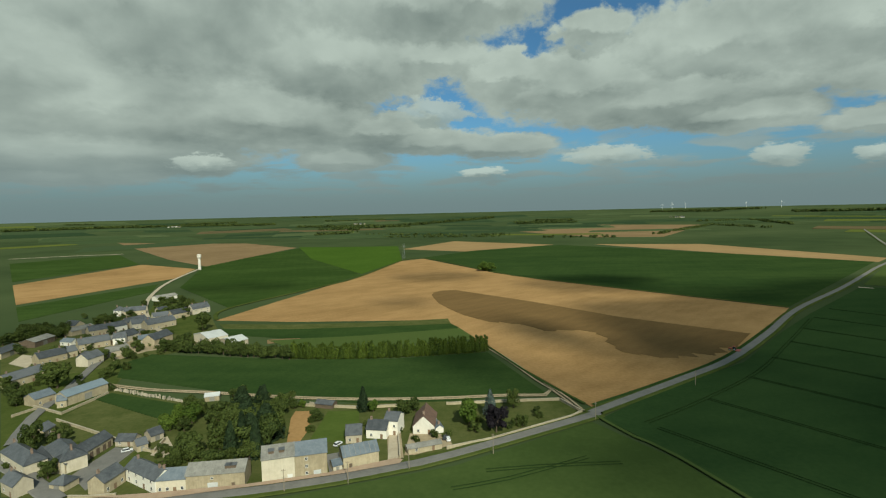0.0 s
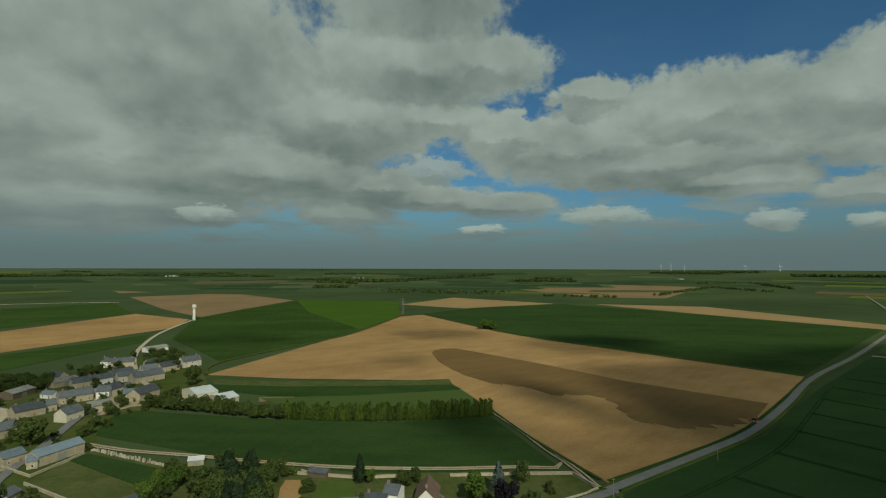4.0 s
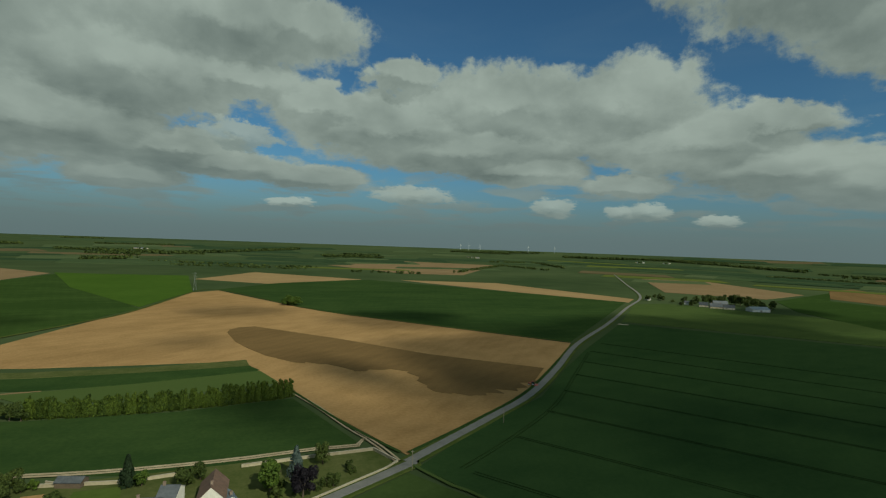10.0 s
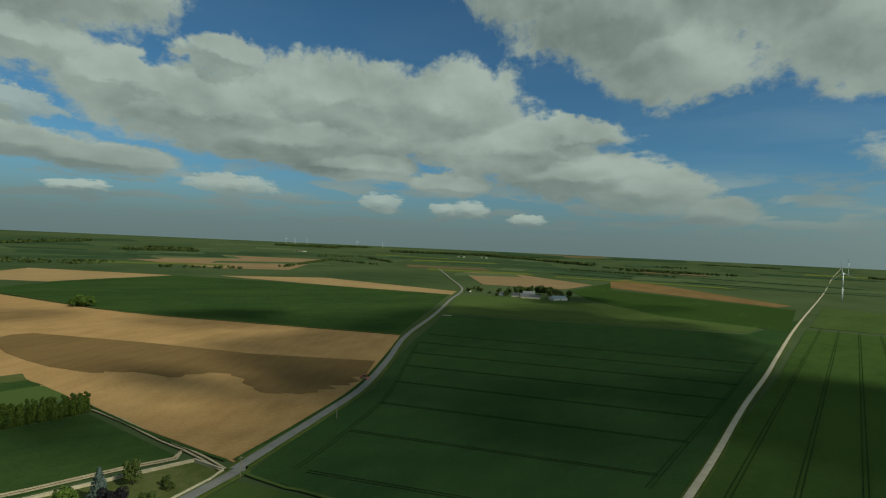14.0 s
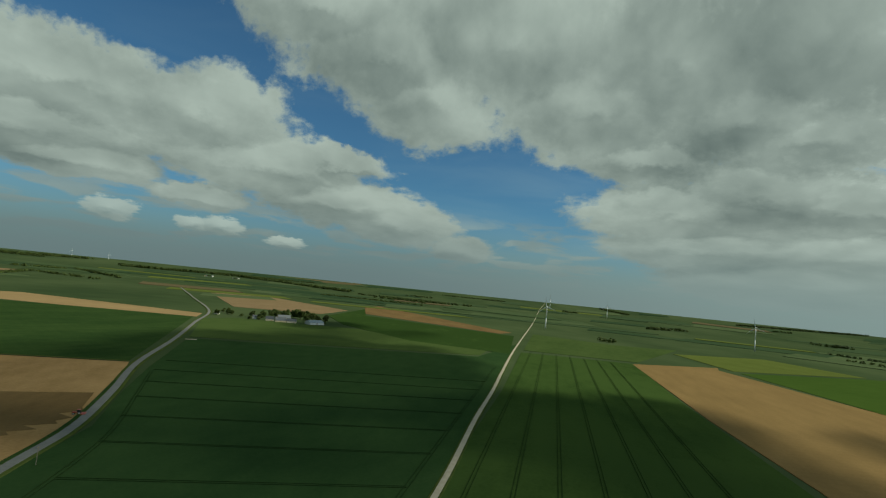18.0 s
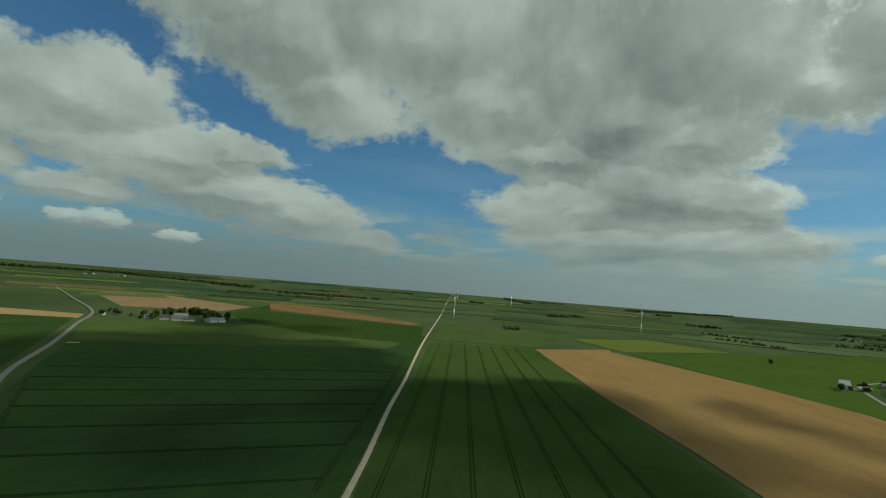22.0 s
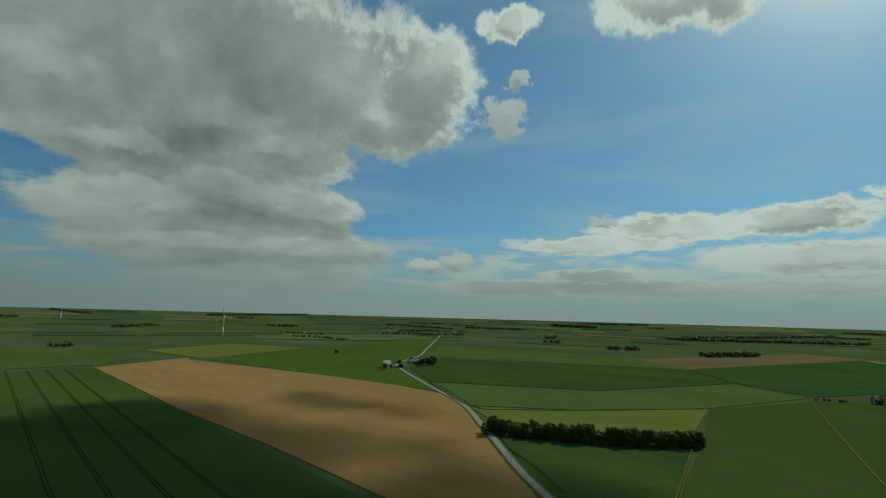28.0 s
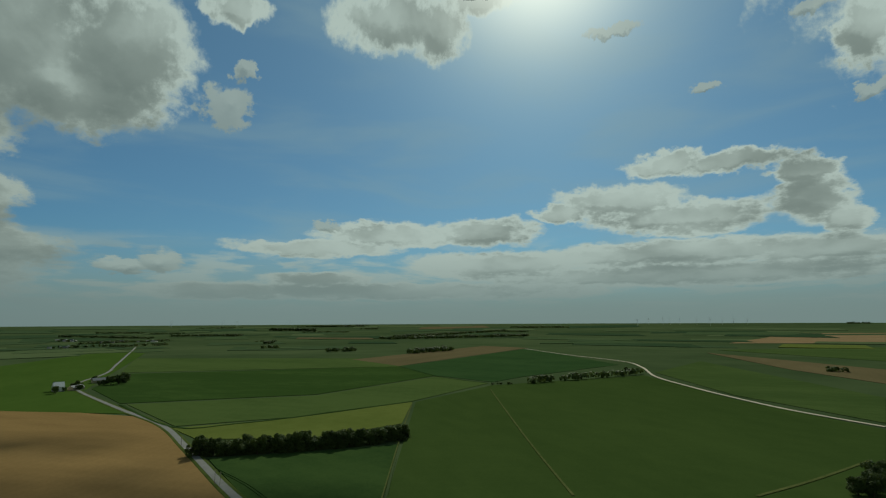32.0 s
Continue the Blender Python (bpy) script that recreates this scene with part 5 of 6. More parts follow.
    for iz in range(nz):
        for ix in range(nx):
            wx = length * (ix + 0.5) / nx
            if iz == 0 and ix == nx // 2 and nx > 1:
                bm = bmesh.new()
                box(bm, wx - 0.55, face - 0.05, 0.02, wx + 0.55, face + 0.04, 2.1)
                dr = part("door", bm, door_wood, top)
                bm = bmesh.new()
                tube(bm, (wx + 0.42, face - 0.06, 1.05), (wx + 0.42, face - 0.12, 1.05), 0.035, 0.035, 6)
                part("handle", bm, frame_white, dr)
                continue
            if 1.0 + iz * 2.6 + 1.3 < eave:
                window_at(top, wx, face, 0.95 + iz * 2.6, 1.0, 1.25)
    if nx == 0 and nz == 0:
        bm = bmesh.new()
        w = min(4.0, length * 0.35)
        box(bm, length / 2 - w / 2, -0.06, 0, length / 2 + w / 2, 0.04, min(3.6, eave * 0.8))
        part("sliding_door", bm, fibre_cement, top)
    return tagged(top, label, kind, "buildings of the village")


def dormer(top, cx, depth, eave, rise, roof):
    yy, zz = depth * 0.24, eave + rise * 0.48
    bm = bmesh.new()
    box(bm, cx - 0.9, yy - 0.8, zz - 0.5, cx + 0.9, yy + 1.2, zz + 0.8)
    dm = part("dormer", bm, wood_dark, top, "weathered timber roof dormer")
    bm = bmesh.new()
    box(bm, cx - 1.1, yy - 1.0, zz + 0.8, cx + 1.1, yy + 1.6, zz + 0.92)
    part("dormer_roof", bm, roof, dm)


def plank_door(top, x, w, h, paint):
    bm = bmesh.new()
    box(bm, x - w / 2, -0.05, 0.02, x + w / 2, 0.04, h)
    dr = part("door", bm, paint, top)
    bm = bmesh.new()
    tube(bm, (x + w / 2 - 0.15, -0.06, 1.05), (x + w / 2 - 0.15, -0.12, 1.05), 0.035, 0.035, 6)
    part("handle", bm, steel_grey, dr)


def sheet_seams(top, length, depth, eave, rise, step=1.1):
    """Raised seams running down the front slope of a sheet roof."""
    run, k = depth / 2, rise / (depth / 2)
    x = step / 2
    while x < length:
        bm = bmesh.new()
        lo, hi = (-0.3, eave - 0.3 * k + 0.19), (run - 0.1, eave + rise - 0.1 * k + 0.19)
        v = [bm.verts.new((x + dx, y, z + dz)) for dx in (-0.06, 0.06) for y, z in (lo, hi) for dz in (0, 0.08)]
        for f in ((0, 2, 3, 1), (4, 5, 7, 6), (1, 3, 7, 5), (0, 1, 5, 4), (2, 6, 7, 3)):
            bm.faces.new([v[i] for i in f])
        bmesh.ops.recalc_face_normals(bm, faces=bm.faces[:])
        part("roof_seam", bm, fibre_cement, top)
        x += step


house(-175.9, 197.8, -32.9, 23.1, 7.5, 4.6, 2.8, render_cream, slate, "h", 4, 2, "house", "cream rendered house with a grey slate roof")
b = house(-142.7, 187.1, 84.4, 24.3, 7.0, 3.9, 2.4, stone_beige, slate, "x", -1, -1, "barn", "beige stone barn with a grey slate roof")
plank_door(b, 2.4, 1.8, 2.6, wood_dark)
plank_door(b, 5.8, 1.8, 2.6, wood_dark)
plank_door(b, 9.2, 1.8, 2.6, wood_dark)
plank_door(b, 12.7, 1.8, 2.6, wood_dark)
plank_door(b, 16.1, 1.8, 2.6, wood_dark)
plank_door(b, 19.5, 1.8, 2.6, wood_dark)
plank_door(b, 22.4, 1.8, 2.6, wood_dark)
house(-159.7, 199.4, -39.1, 20.7, 8.5, 5.2, 3.0, render_cream, slate, "h", 3, 2, "house", "cream rendered house with a grey slate roof")
house(-138.4, 209.7, -2.8, 7.8, 5.5, 2.5, 1.8, render_grey, slate, "x", 2, 1, "barn", "grey rendered barn with a grey slate roof")
house(-118.0, 171.5, 80.4, 9.4, 6.5, 4.6, 2.4, stone_beige, slate, "x", 3, 2, "house", "beige stone house with a grey slate roof")
house(-116.8, 181.5, -31.8, 19.1, 7, 5.0, 2.4, render_white, slate, "x", 4, 2, "house", "white rendered house with a grey slate roof")
house(-100.4, 171.8, 6.2, 9.7, 8, 4.8, 2.2, render_cream, slate_blue, "x", 4, 2, "house", "cream rendered house with a blue-grey slate roof")
b = house(-90.8, 172.9, 7.2, 19.7, 9, 5.6, 2.4, stone_beige, fibre_cement, "x", -1, -1, "barn", "beige stone barn with a weathered corrugated roof")
plank_door(b, 8.9, 3.4, 2.6, steel_white)
plank_door(b, 15.8, 1.2, 2.0, wood_dark)
window_at(b, 8.7, 0, 3.6, 0.9, 0.9)
dormer(b, 13.8, 9, 5.6, 2.4, slate)
dormer(b, 15.6, 9, 5.6, 2.4, slate)
sheet_seams(b, 19.7, 9, 5.6, 2.4)
b = house(-65.8, 177.0, 15.7, 11.2, 11, 8.6, 2.6, render_cream, fibre_cement, "x", -1, -1, "barn", "cream rendered barn with a weathered corrugated roof")
plank_door(b, 9.5, 1.8, 2.1, frame_white)
dormer(b, 3.3, 11, 8.6, 2.6, slate)
dormer(b, 6.9, 11, 8.6, 2.6, slate)
sheet_seams(b, 11.2, 11, 8.6, 2.6)
b = house(-55.0, 180.0, 13.7, 11.4, 11, 8.5, 2.6, stone_beige, slate_blue, "x", -1, -1, "barn", "beige stone barn with a blue-grey slate roof")
window_at(b, 4.1, 0, 1.0, 1.0, 1.2)
window_at(b, 4.1, 0, 3.6, 1.0, 1.2)
window_at(b, 4.1, 0, 6.3, 1.0, 1.2)
plank_door(b, 7.8, 2.6, 2.3, steel_white)
b = house(-38.6, 185.4, 21.8, 13.5, 8, 5.0, 2.4, stone_beige, slate_blue, "x", -1, -1, "barn", "beige stone barn with a blue-grey slate roof")
plank_door(b, 2.7, 1.2, 2.1, wood_dark)
sheet_seams(b, 13.5, 8, 5.0, 2.4, 1.9)
house(-42.0, 183.5, 26.7, 3.4, 5, 2.6, 1.2, render_cream, slate_blue, "x", 0, 0, "barn", "cream rendered barn with a blue-grey slate roof")
house(-140.2, 175.7, -12.4, 6.3, 6, 2.6, 2.0, stone_beige, slate, "h", 0, 0, "barn", "beige stone barn with a grey slate roof")
house(-163.5, 199.1, -34.3, 14.5, 5, 3.0, 1.8, stone_beige, slate, "x", 1, 1, "barn", "beige stone barn with a grey slate roof")
house(-175.7, 219.7, 92.1, 7.0, 6, 3.0, 2.0, stone_beige, slate, "x", 1, 1, "barn", "beige stone barn with a grey slate roof")
house(-64.4, 248.1, -16.9, 9.3, 5, 2.2, 1.2, wood_dark, slate, "x", 1, 1, "barn", "dark timber barn with a grey slate roof")
house(-123.8, 259.3, 16.4, 7.0, 5, 2.6, 1.0, stone_beige, steel_white, "x", 0, 0, "barn", "beige stone barn with a pale metal roof")
house(-41.9, 207.5, 6.4, 6.5, 9, 3.6, 2.6, render_grey, slate, "x", 2, 1, "barn", "grey rendered barn with a grey slate roof")
house(-34.2, 212.4, -9.9, 8.9, 8, 4.0, 2.6, render_white, slate, "x", 2, 1, "house", "white rendered house with a grey slate roof")
house(-26.9, 215.3, -13.5, 6.1, 9, 6.5, 2.2, render_white, slate, "x", 2, 2, "house", "white rendered house with a grey slate roof")
house(-14.6, 215.2, -3.0, 9.2, 15, 3.6, 4.4, render_white, tile_brown, "y", 2, 1, "house", "white rendered house with a steep brown tiled roof")
house(-4.9, 215.3, 15.7, 3.5, 7, 2.3, 1.2, render_white, slate_blue, "y", 1, 1, "house", "white rendered house with a blue-grey slate roof")
house(-15.5, 196.3, 19.3, 14.0, 4, 2.4, 0.8, stone_beige, fibre_cement, "x", 2, 1, "barn", "beige stone barn with a weathered corrugated roof")
house(-323.8, 579.8, 60.0, 24.4, 10, 4.0, 2.0, render_white, fibre_cement, "x", 0, 0, "barn", "white rendered barn with a weathered corrugated roof")
house(-321.1, 497.8, -6.3, 7.7, 8, 5.5, 3.5, render_white, slate, "h", 2, 2, "house", "white rendered house with a grey slate roof")
house(-302.4, 414.5, 70.0, 20.4, 12, 4.0, 2.0, stone_beige, fibre_cement, "x", 0, 0, "barn", "beige stone barn with a weathered corrugated roof")
house(-305.2, 380.1, 89.5, 20.1, 12, 4.2, 2.0, wood_dark, fibre_cement, "x", 0, 0, "barn", "dark timber barn with a weathered corrugated roof")
house(-304.2, 349.2, 97.4, 21.9, 12, 4.0, 2.2, stone_beige, slate, "x", 0, 0, "barn", "beige stone barn with a grey slate roof")
house(-191.7, 390.0, -41.5, 24.9, 15, 5.5, 2.4, render_cream, steel_white, "y", 0, 0, "barn", "cream rendered barn with a pale metal roof")
house(-167.2, 376.2, -38.1, 17.1, 14, 4.0, 2.2, render_grey, steel_white, "y", 0, 0, "barn", "grey rendered barn with a pale metal roof")
house(-192.7, 257.3, 70.2, 22.2, 9, 5.0, 2.2, stone_beige, steel_blue, "x", 0, 0, "barn", "beige stone barn with a blue-grey sheet metal roof")
house(-195.8, 254.4, 30.4, 4.1, 8, 3.8, 1.8, stone_beige, slate_blue, "x", 1, 1, "barn", "beige stone barn with a blue-grey slate roof")
house(-208.6, 256.7, 67.5, 9.9, 9, 4.2, 2.2, stone_beige, slate_blue, "x", 2, 1, "barn", "beige stone barn with a blue-grey slate roof")
house(-246.3, 285.8, 75.2, 22.2, 10, 4.6, 3.2, stone_beige, slate, "x", 4, 1, "house", "beige stone house with a grey slate roof")
house(-264.6, 331.9, 62.6, 16.7, 9, 4.6, 3.4, stone_beige, slate, "x", 4, 1, "house", "beige stone house with a grey slate roof")
house(-260.1, 347.0, 60.6, 9.1, 8, 4.2, 3.0, stone_beige, slate, "x", 2, 1, "barn", "beige stone barn with a grey slate roof")
house(-240.7, 332.6, 20.9, 8.8, 8, 5.0, 2.6, render_white, slate, "h", 3, 2, "house", "white rendered house with a grey slate roof")
house(-229.4, 326.8, 80.2, 12.5, 9, 5.0, 3.2, render_cream, slate, "x", 2, 1, "barn", "cream rendered barn with a grey slate roof")
house(-263.4, 367.2, 47.0, 19.8, 9, 4.6, 3.6, stone_beige, slate, "x", 4, 1, "house", "beige stone house with a grey slate roof")
house(-248.1, 381.6, 18.7, 8.1, 8, 5.4, 3.2, render_white, slate, "x", 2, 2, "house", "white rendered house with a grey slate roof")
house(-242.6, 387.7, 80.5, 13.9, 9, 5.0, 3.4, render_cream, slate, "x", 2, 1, "barn", "cream rendered barn with a grey slate roof")
house(-225.7, 376.4, 34.0, 10.3, 8, 4.6, 3.0, render_cream, slate_blue, "x", 3, 1, "house", "cream rendered house with a blue-grey slate roof")
house(-213.4, 375.4, 81.2, 20.0, 10, 5.0, 3.6, stone_beige, slate, "x", 2, 1, "barn", "beige stone barn with a grey slate roof")
house(-276.7, 423.7, 58.6, 13.5, 9, 4.6, 3.2, render_white, slate, "x", 2, 1, "house", "white rendered house with a grey slate roof")
house(-272.3, 439.8, 65.1, 18.7, 9, 5.0, 3.4, stone_beige, slate, "x", 3, 1, "house", "beige stone house with a grey slate roof")
house(-248.8, 429.1, 56.3, 24.2, 11, 5.0, 3.8, stone_beige, slate, "x", 4, 1, "house", "beige stone house with a grey slate roof")
house(-264.7, 466.3, 41.8, 13.2, 8, 4.6, 3.0, render_cream, slate, "x", 2, 1, "barn", "cream rendered barn with a grey slate roof")
house(-251.5, 474.7, 59.2, 16.9, 9, 4.8, 3.4, stone_beige, slate, "x", 2, 1, "barn", "beige stone barn with a grey slate roof")
house(-242.2, 494.5, 59.4, 18.3, 9, 5.6, 4.2, render_cream, slate, "x", 3, 2, "house", "cream rendered house with a grey slate roof")
house(-230.3, 347.4, 48.9, 13.9, 8, 3.8, 2.6, render_grey, fibre_cement, "x", 2, 1, "barn", "grey rendered barn with a weathered corrugated roof")
house(-326.0, 438.5, -17.3, 12.6, 9, 4.6, 3.2, stone_beige, slate, "x", 2, 1, "barn", "beige stone barn with a grey slate roof")
house(-286.5, 412.5, 51.8, 14.6, 9, 4.4, 3.4, stone_beige, slate, "x", 3, 1, "house", "beige stone house with a grey slate roof")
house(-264.9, 434.2, 45.4, 14.9, 9, 4.8, 3.4, render_cream, slate, "x", 2, 1, "barn", "cream rendered barn with a grey slate roof")
house(-309.3, 495.3, 28.0, 18.3, 9, 4.6, 3.4, stone_beige, slate, "x", 3, 1, "house", "beige stone house with a grey slate roof")
house(-275.6, 496.3, 59.8, 9.6, 8, 4.4, 3.0, render_grey, slate, "x", 2, 1, "barn", "grey rendered barn with a grey slate roof")
house(-251.8, 384.9, 44.5, 14.1, 9, 3.6, 2.4, render_grey, fibre_cement, "x", 2, 1, "barn", "grey rendered barn with a weathered corrugated roof")
house(-290.6, 385.4, -14.9, 11.0, 7, 3.0, 2.0, render_white, slate_blue, "x", 2, 1, "house", "white rendered house with a blue-grey slate roof")
house(-156.7, 175.2, -29.5, 9.4, 6, 4.4, 2.4, render_grey, slate, "x", 2, 2, "house", "grey rendered house with a grey slate roof")
house(-125.5, 203.5, 46.2, 4.0, 6, 2.8, 1.8, stone_beige, slate, "x", 0, 0, "barn", "beige stone barn with a grey slate roof")
house(-125.0, 212.7, 54.5, 5.2, 6, 2.8, 2.0, render_grey, slate, "x", 0, 0, "barn", "grey rendered barn with a grey slate roof")
house(777.5, 733.3, -46.7, 15.2, 9, 3.6, 4.6, render_grey, slate, "x", 2, 1, "barn", "grey rendered barn with a grey slate roof")
house(773.9, 705.5, -34.6, 20.6, 10, 3.8, 5.6, stone_beige, slate, "x", 3, 1, "house", "beige stone house with a grey slate roof")
house(792.3, 693.6, -38.4, 18.1, 9, 3.4, 4.4, render_cream, slate, "x", 2, 1, "barn", "cream rendered barn with a grey slate roof")
house(828.4, 746.5, -30.1, 26.0, 9, 3.6, 5.4, stone_beige, slate, "x", 2, 1, "barn", "beige stone barn with a grey slate roof")
house(813.1, 654.6, -17.1, 32.4, 18, 4.6, 3.6, steel_white, steel_blue, "x", 0, 0, "barn", "pale sheet-clad barn with a blue-grey sheet metal roof")
house(757.1, 840.0, -5.2, 7.5, 8, 4.0, 3.5, render_white, slate, "x", 1, 1, "house", "white rendered house with a grey slate roof")
house(774.1, 763.4, -47.0, 7.8, 8, 3.6, 3.4, render_white, slate, "x", 1, 1, "house", "white rendered house with a grey slate roof")
house(815.9, -344.9, -105.0, 12.7, 14, 7.0, 6.0, render_white, steel_white, "x", 1, 1, "house", "white rendered house with a pale metal roof")
house(810.1, -366.6, -73.7, 18.3, 10, 4.0, 3.0, stone_beige, slate, "x", 1, 1, "barn", "beige stone barn with a grey slate roof")
house(879.5, -427.2, -103.7, 28.7, 12, 4.5, 3.5, stone_beige, slate, "x", 1, 1, "barn", "beige stone barn with a grey slate roof")

def garden_wall(line, height=1.25, thick=0.45):
    """A stone wall along a line, built of single stones under a coping."""
    rnd = random.Random(len(line) + int(abs(line[0][0])))
    top = new("garden_wall")
    for i in range(len(line) - 1):
        a, c = Vector((*line[i], 0)), Vector((*line[i + 1], 0))
        d = c - a
        ang, length = math.atan2(d.y, d.x), d.length
        bm = bmesh.new()
        x = 0.0
        while x < length:
            w = min(rnd.uniform(1.4, 2.6), length - x + 0.01)
            h = height * rnd.uniform(0.9, 1.06)
            box(bm, x, -thick / 2 * rnd.uniform(0.9, 1.1), -0.3, x + w, thick / 2 * rnd.uniform(0.9, 1.1), h)
            x += w
        wall_ob = part("wall_run", bm, stone_beige, top)
        wall_ob.matrix_basis = Matrix.Translation(a) @ Matrix.Rotation(ang, 4, "Z")
        bm = bmesh.new()
        box(bm, 0, -thick / 2 - 0.06, height * 1.06, length, thick / 2 + 0.06, height * 1.06 + 0.1)
        cop = part("coping", bm, render_grey, top)
        cop.matrix_basis = wall_ob.matrix_basis.copy()
    tagged(top, "long pale stone garden wall with a flat coping", "garden wall")


def stone_row(a, c, count):
    """Leaning pale slabs of a ruined enclosure, one beside the other."""
    rnd = random.Random(3)
    for k in range(count):
        p = Vector((*a, 0)).lerp(Vector((*c, 0)), (k + rnd.uniform(-0.3, 0.3)) / count)
        bm = bmesh.new()
        vs = box(bm, -rnd.uniform(0.5, 1.2), -0.25, -0.2, rnd.uniform(0.5, 1.2), 0.25, rnd.uniform(0.9, 2.2))
        for v in vs[4:]:
            v.co.x *= rnd.uniform(0.5, 0.9)
            v.co.y += rnd.uniform(-0.2, 0.2)
        ob = link_mesh("stone_slab", bm, render_grey)
        ob.matrix_basis = Matrix.Translation(p) @ Matrix.Rotation(rnd.uniform(0, 3.1), 4, "Z")
        tagged(ob, "pale upright slab of a ruined stone enclosure", "stone", "stones in a row")


def inside(x, y, poly):
    hit, j = False, len(poly) - 1
    for i in range(len(poly)):
        if (poly[i][1] > y) != (poly[j][1] > y) and x < (poly[j][0] - poly[i][0]) * (y - poly[i][1]) / (poly[j][1] - poly[i][1]) + poly[i][0]:
            hit = not hit
        j = i
    return hit


FOOTPRINTS = [(o.matrix_basis.inverted(), max(v.co.x for v in o.children[0].data.vertices), max(v.co.y for v in o.children[0].data.vertices)) for o in scene.objects if o.name.split(".")[0] in ("house", "barn")]


def scatter(kind, poly, count, low, high, label, seed):
    rnd = random.Random(seed)
    xs, ys = [p[0] for p in poly], [p[1] for p in poly]
    done = tries = 0
    while done < count and tries < 4000:
        tries += 1
        x, y, h = rnd.uniform(min(xs), max(xs)), rnd.uniform(min(ys), max(ys)), rnd.uniform(low, high)
        if not inside(x, y, poly):
            continue
        local = [(m @ Vector((x, y, 0)), lx, ly) for m, lx, ly in FOOTPRINTS]
        if any(-h * 0.35 < q.x < lx + h * 0.35 and -h * 0.35 < q.y < ly + h * 0.35 for q, lx, ly in local):
            continue
        tree(kind, x, y, h, h * rnd.uniform(0.85, 1.25), label, "garden greenery", "conifer" if kind == "conifer" else "shrub" if high <= 7 else "tree")
        done += 1


garden_wall([(-21.7, 222.6), (-18.4, 193.6)])
garden_wall([(-64.4, 250.4), (-68.4, 252.8)])
garden_wall([(-129.0, 206.7), (-118.7, 203.2), (-120.3, 214.6)])
garden_wall([(-72.9, 250.9), (-41.2, 245.3), (-23.5, 247.2)])
garden_wall([(-0.1, 248.0), (30.7, 249.9), (56.0, 250.6)])
garden_wall([(-0.4, 200.4), (18.3, 207.6), (36.3, 217.7), (56.2, 228.8), (62.8, 234.4)])
garden_wall([(-184.1, 238.4), (-151.2, 220.7), (-119.2, 203.2)])
garden_wall([(56.0, 250.6), (62.8, 234.4)])
garden_wall([(-209.2, 256.7), (-187.6, 246.0), (-182.8, 274.5)])
garden_wall([(-210.0, 243.8), (-204.7, 256.5)])
garden_wall([(-113.6, 170.6), (-121.6, 169.5), (-129.5, 169.9)])
stone_row((-188.8, 283.0), (-134.2, 259.2), 34)
scatter("oak", [(-88, 186), (-108, 241), (-103, 263), (-82, 257), (-72, 239), (-72, 207), (-75, 187)], 22, 7, 13, "tall leafy tree in a dense garden grove", 1)
scatter("conifer", [(-89, 196), (-100, 241), (-87, 251), (-71, 202)], 6, 10, 15, "tall dark conifer in a dense garden grove", 2)
scatter("oak", [(-105, 190), (-124, 226), (-128, 257), (-110, 242), (-90, 189)], 12, 5, 9, "leafy green tree in a back garden", 3)
scatter("bush", [(-185, 282), (-227, 367), (-210, 390), (-171, 378), (-193, 357), (-201, 325)], 22, 3, 6, "leafy shrub at the village edge", 4)
scatter("bush", [(-277, 343), (-221, 339), (-206, 398), (-246, 490), (-307, 540), (-310, 471), (-319, 375)], 34, 2.5, 6, "green garden shrub between houses", 5)
scatter("bush", [(-226, 259), (-187, 243), (-179, 273), (-191, 292), (-245, 316), (-248, 286)], 16, 3, 7, "green garden shrub between farm buildings", 6)
scatter("bush", [(-167, 188), (-188, 230), (-182, 239), (-143, 216), (-147, 192)], 12, 3, 7, "green garden shrub behind a house", 7)
scatter("bush", [(-114, 194), (-118, 215), (-106, 209), (-95, 181), (-105, 181)], 10, 2.5, 5, "green garden shrub behind a house", 8)
scatter("bush", [(-37, 219), (-40, 238), (3, 242), (2, 214), (-5, 204)], 14, 2, 4, "round garden shrub on a lawn", 9)
scatter("bush", [(2, 208), (2, 232), (51, 241), (51, 230), (26, 215)], 14, 2, 5, "garden shrub on rough grass", 10)
scatter("bush", [(-62, 220), (-66, 239), (-62, 239), (-57, 220)], 5, 2, 4, "garden shrub beside a vegetable plot", 11)
scatter("oak", [(-335, 384), (-362, 416), (-318, 438), (-304, 470), (-292, 451), (-303, 411)], 24, 7, 11, "leafy tree along the back of the village", 12)
scatter("oak", [(-278, 493), (-320, 576), (-293, 598), (-236, 516), (-241, 489)], 20, 5, 9, "leafy tree on a slope above the village", 13)
scatter("oak", [(-335, 384), (-277, 343), (-221, 300), (-206, 398), (-246, 490), (-307, 540)], 16, 6, 10, "dark leafy tree between village houses", 18)
scatter("oak", [(762, 775), (850, 820), (1005, 856), (951, 720), (886, 670), (903, 727), (869, 773)], 14, 11, 17, "dark tree sheltering a farmstead", 14)
scatter("oak", [(764, 862), (841, 881), (788, 826), (734, 820)], 5, 8, 12, "dark tree beside a cottage", 15)
scatter("oak", [(791, -335), (849, -372), (914, -487), (829, -453), (794, -357)], 7, 7, 12, "tree beside a farmstead", 16)
scatter("oak", [(-55, -337), (-81, -394), (-72, -346)], 10, 8, 13, "leafy tree at a field edge", 17)

ham_rnd = random.Random(14)


